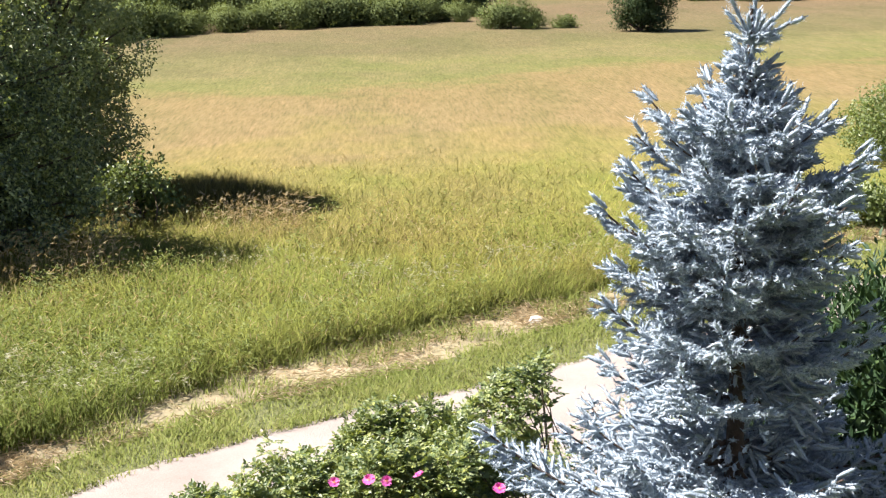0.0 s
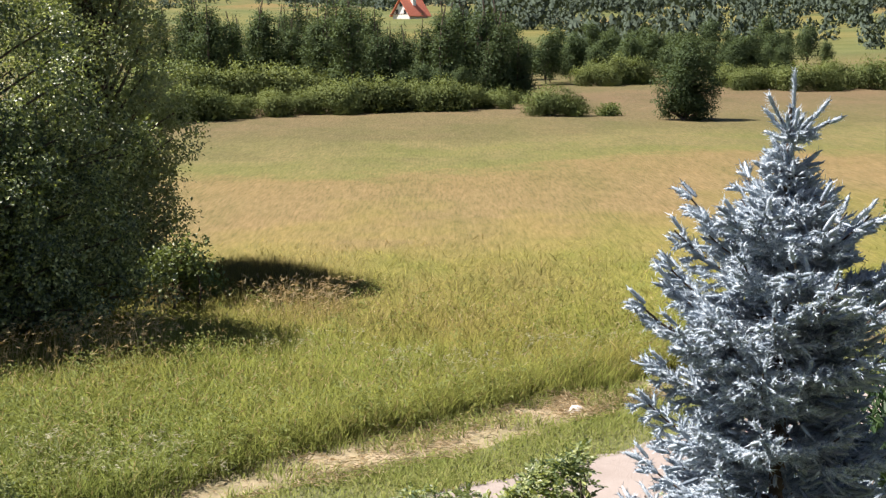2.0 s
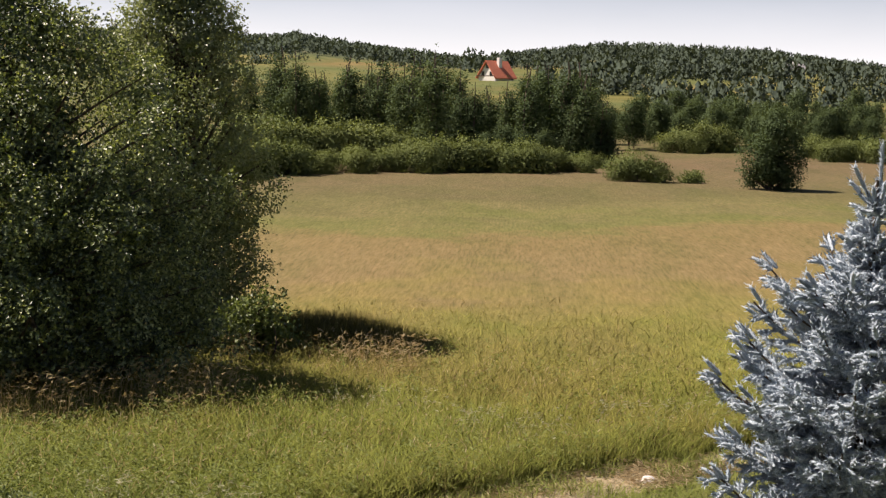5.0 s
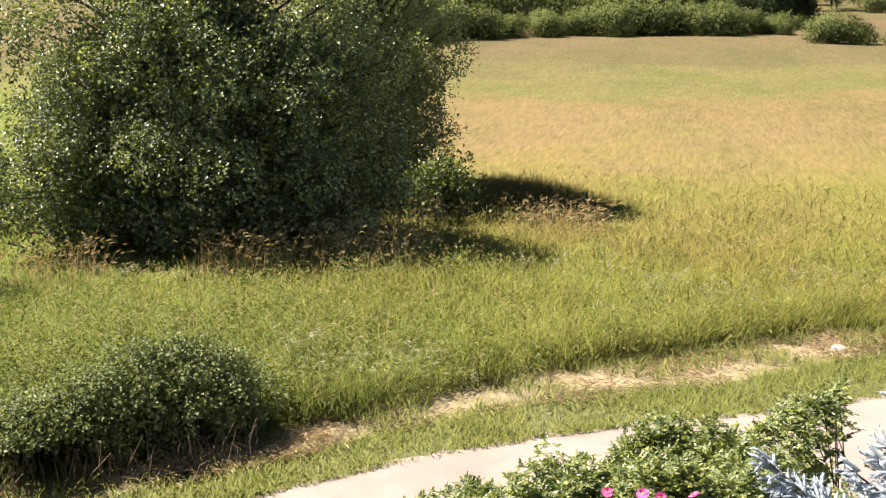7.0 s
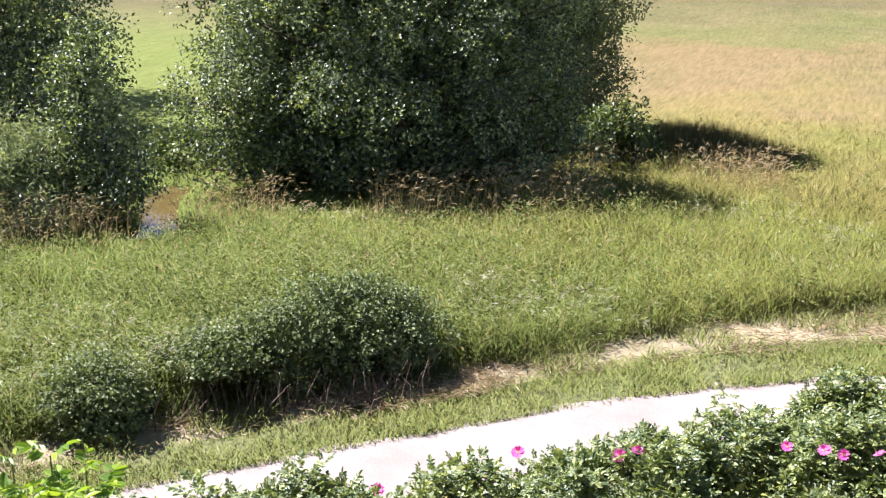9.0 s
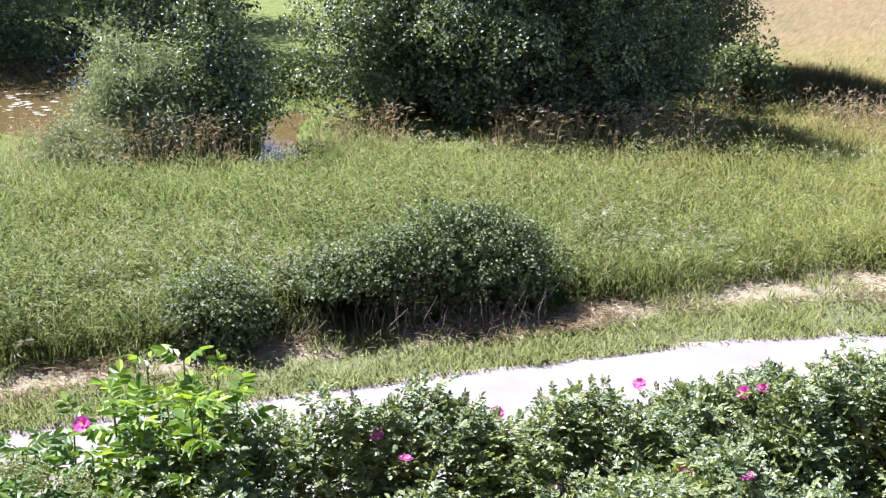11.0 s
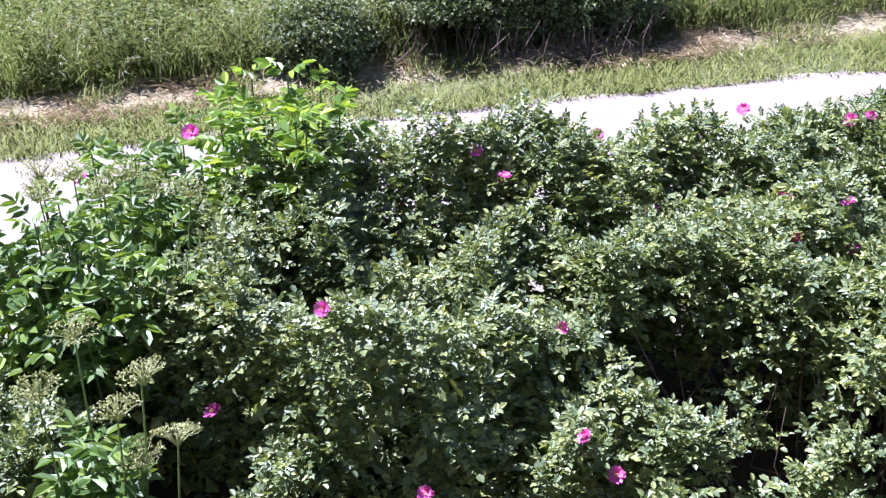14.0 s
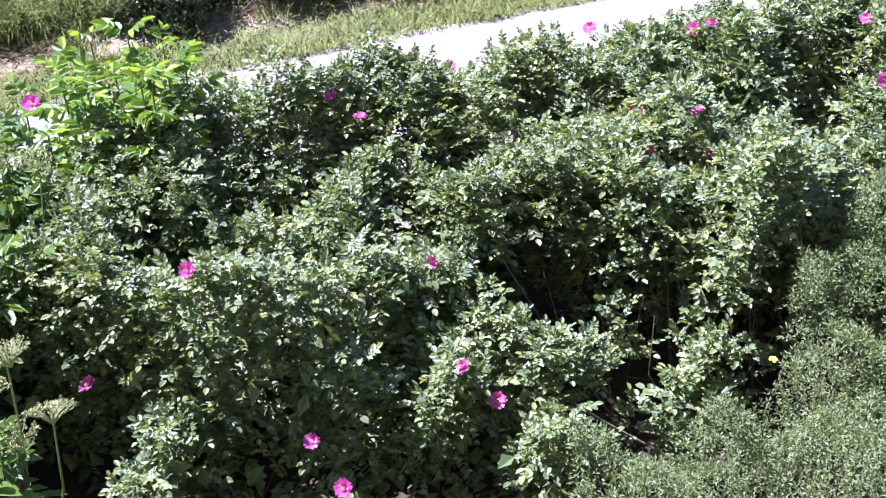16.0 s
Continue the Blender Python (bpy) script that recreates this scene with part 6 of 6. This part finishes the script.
    lb = rim_lobes(46, 1.55, 1.4, 0.25, 3.5, TALL, 0.40, 137) + [(1.0, 0, 0.4, 0.4), (-1.0, 0, 0.4, 0.4)]
    plant("lone_tree", "single dark green leafy tree standing in the meadow", "tree", polar(11.45, 61.5), lb, 15000, 0.09, 0.065, M_FARLEAF, 0.08, 3, 0.2, shell=0.55, puffy=0.35, heart=3500, core=[(0, 0, 0.9, 0.9), (0, 0, 1.8, 0.9), (0, 0, 2.6, 0.6)])
    # wooded slope on the left
    slope = [(-33 + 0.75 * k + q.uniform(-0.4, 0.4), q.uniform(205, 285), q.uniform(1.5, 1.9)) for k in range(26)]
    pines = [far_template("hillside_tree", "tall dark tree on the wooded slope", 7.0, 1.5, "tall", 140 + k, 900, M_FARDARK) for k in range(2)]
    set_out(pines, slope, "wooded slope")
    for ob, m, s in first:
        ob.matrix_basis = m
        ob.scale = (s, s, s)


def build_far_forest():
    """The woods on the hills: many small trees in one mesh."""
    q = np.random.default_rng(95)
    g = Geo()
    m = 13000
    az, r = q.uniform(-30, 26, m), np.sqrt(q.uniform(150**2, 1420**2, m))
    r = np.where(np.arange(m) < 2600, q.uniform(150, 520, m), r)
    x, y = r * np.sin(np.radians(az)), r * np.cos(np.radians(az))
    # belts of trees across the slopes, with pasture between them
    belt = vnoise(az * 0.22 + 3, r * 0.021, 97) * 0.6 + vnoise(az * 0.7, r * 0.05, 98) * 0.4
    wood = np.where(r > 960, 1.0, np.where(r > 520, belt > 0.57, belt > 0.58))
    meadow = ((az < -2.5) & (r > 330) & (r < 700)) | ((az < 1) & (r < 370))
    keep = (wood > 0.5) & ~meadow & (q.uniform(0, 1, len(r)) < np.where(r > 900, 1.0, 0.85))
    x, y, r = x[keep], y[keep], r[keep]
    n = len(x)
    h = np.where(r > 900, q.uniform(7, 11, n), np.where(r > 300, q.uniform(3.5, 8, n), q.uniform(2.0, 5.5, n)))
    z = height(x, y)
    # each tree: a spray of leafy planes round its stem, finer on the nearer slopes
    for near in (True, False):
        pick = (r < 560) == near
        m, per, size = int(pick.sum()), 56 if near else 20, 0.2 if near else 0.25
        t = np.tile(np.linspace(0.05, 1, per), m)
        i = np.repeat(np.where(pick)[0], per)
        a = q.uniform(0, 6.28, m * per)
        rad = h[i] * (0.30 if near else 0.24) * np.sqrt(np.clip(np.sin(np.pi * (0.12 + 0.86 * t)), 0.02, 1)) * q.uniform(0.4, 1.05, m * per)
        p = np.stack([x[i] + rad * np.cos(a), y[i] + rad * np.sin(a), z[i] + h[i] * t * 0.95], 1)
        way = np.stack([np.cos(a) * 0.35, np.sin(a) * 0.35, q.normal(0.3, 0.6, m * per)], 1)
        g.leaves(p - [0, 0, 0.3], way, np.stack([np.cos(a), np.sin(a), q.uniform(0, 0.8, m * per)], 1), h[i] * size, h[i] * size * 0.9, 0.2, puff=np.stack([0.5 * np.cos(a), 0.5 * np.sin(a), 0.2 + 0.7 * t], 1) + q.normal(0, 0.2, (m * per, 3)))
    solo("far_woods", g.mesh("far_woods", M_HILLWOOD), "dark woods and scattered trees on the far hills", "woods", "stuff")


def box(g, x0, x1, y0, y1, z0, z1, slot=0):
    v = [(x, y, z) for z in (z0, z1) for y in (y0, y1) for x in (x0, x1)]
    return g.add(v, [(0, 1, 5), (0, 5, 4), (1, 3, 7), (1, 7, 5), (3, 2, 6), (3, 6, 7), (2, 0, 4), (2, 4, 6), (4, 5, 7), (4, 7, 6), (0, 2, 3), (0, 3, 1)], slot)


def build_house(name, label, az, r, base, w, d, eaves, ridge, turn, roof_mat, gable):
    x, y = polar(az, r)
    ob = thing(name, label, "house", (x, y, base))
    ob.rotation_euler = (0, 0, turn)
    g = box(Geo(), -w / 2, w / 2, -d / 2, d / 2, -2, eaves)
    for s in (-1, 1):
        xx = s * w / 2
        g.add([(xx, -d / 2, eaves), (xx, d / 2, eaves), (xx, 0, ridge - 0.2)], [(0, 1, 2)])
    part("wall", g.mesh("wall", M_WALL), ob, "white plastered walls")
    g, o = Geo(), 0.7
    for s in (-1, 1):
        low, k = (s * (d / 2 + 0.6), eaves - 0.5), 0.25
        v = [(a, low[0], low[1] + b) for b in (0, k) for a in (-w / 2 - o, w / 2 + o)] + [(a, 0, ridge + b) for b in (0, k) for a in (-w / 2 - o, w / 2 + o)]
        g.add(v, [(2, 3, 7), (2, 7, 6), (0, 1, 5), (0, 5, 4), (0, 1, 3), (0, 3, 2), (0, 2, 6), (0, 6, 4), (1, 3, 7), (1, 7, 5)])
    roof = part("roof", g.mesh("roof", roof_mat), ob)
    part("chimney", box(Geo(), -0.6, 0.6, -1.6, -0.6, ridge - 2.0, ridge + 1.1).mesh("chimney", M_WALL), roof, "white chimney")
    if gable:
        for k, (yy, zz) in enumerate(((-1.6, eaves + 0.9), (1.6, eaves + 0.9), (0, eaves + 2.9))):
            part("window", box(Geo(), -w / 2 - 0.06, -w / 2 + 0.1, yy - 0.55, yy + 0.55, zz - 0.6, zz + 0.6).mesh("window", M_PANE), ob)
        part("gable_boards", box(Geo(), -w / 2 - 0.75, -w / 2 - 0.6, -d / 2 - 0.3, d / 2 + 0.3, eaves + 0.1, eaves + 0.35).mesh("gable_boards", M_DARKWOOD), ob)


def build_small():
    g = Geo()
    n = 12
    th = np.linspace(0, 2 * np.pi, n, endpoint=False)
    v = [(0, 0, 0.07)] + [(0.10 * math.cos(a) * q, 0.07 * math.sin(a) * q, zz) for q, zz in ((0.6, 0.06), (1.0, 0.0)) for a in th]
    f = [(0, 1 + k, 1 + (k + 1) % n) for k in range(n)]
    for k in range(n):
        f += [(1 + k, 1 + n + k, 1 + n + (k + 1) % n), (1 + k, 1 + n + (k + 1) % n, 1 + (k + 1) % n)]
    solo("stone", g.add(v, f).mesh("stone", M_STONE, smooth=True), "pale stone lying in the hay strip", "stone", at=(1.62, 13.95, 0.04))


def build_house_wall():
    """Unseen plain wall of the house with the upper-floor viewpoint, added to block skylight."""
    g = box(Geo(), -9.0, 9.0, -1.1, -0.75, -0.2, 7.5)
    solo("unseen_house_wall", g.mesh("unseen_house_wall", M_HOUSE), "plain unseen house wall behind the garden, added to block skylight", "wall", "structure")


build_house_wall()
build_hedge_bed()
build_meadow()
build_seed_heads()
build_verge()
build_nettles()
build_near_trees()
build_roadside_bush()
build_spruce()
build_juniper()
build_roses()
build_fine_shrubs()
build_elders()
build_distance()
build_far_forest()
build_house("red_roofed_house", "white house with a steep red tiled roof on the hill", -1.15, 350, 5.4, 7.4, 6.6, 2.9, 7.2, radians(46), M_ROOF, True)
build_house("grey_roofed_house", "distant house with a low grey roof", 12.1, 700, 17.0, 11.0, 8.0, 2.6, 5.4, radians(8), M_GREYROOF, False)
build_small()
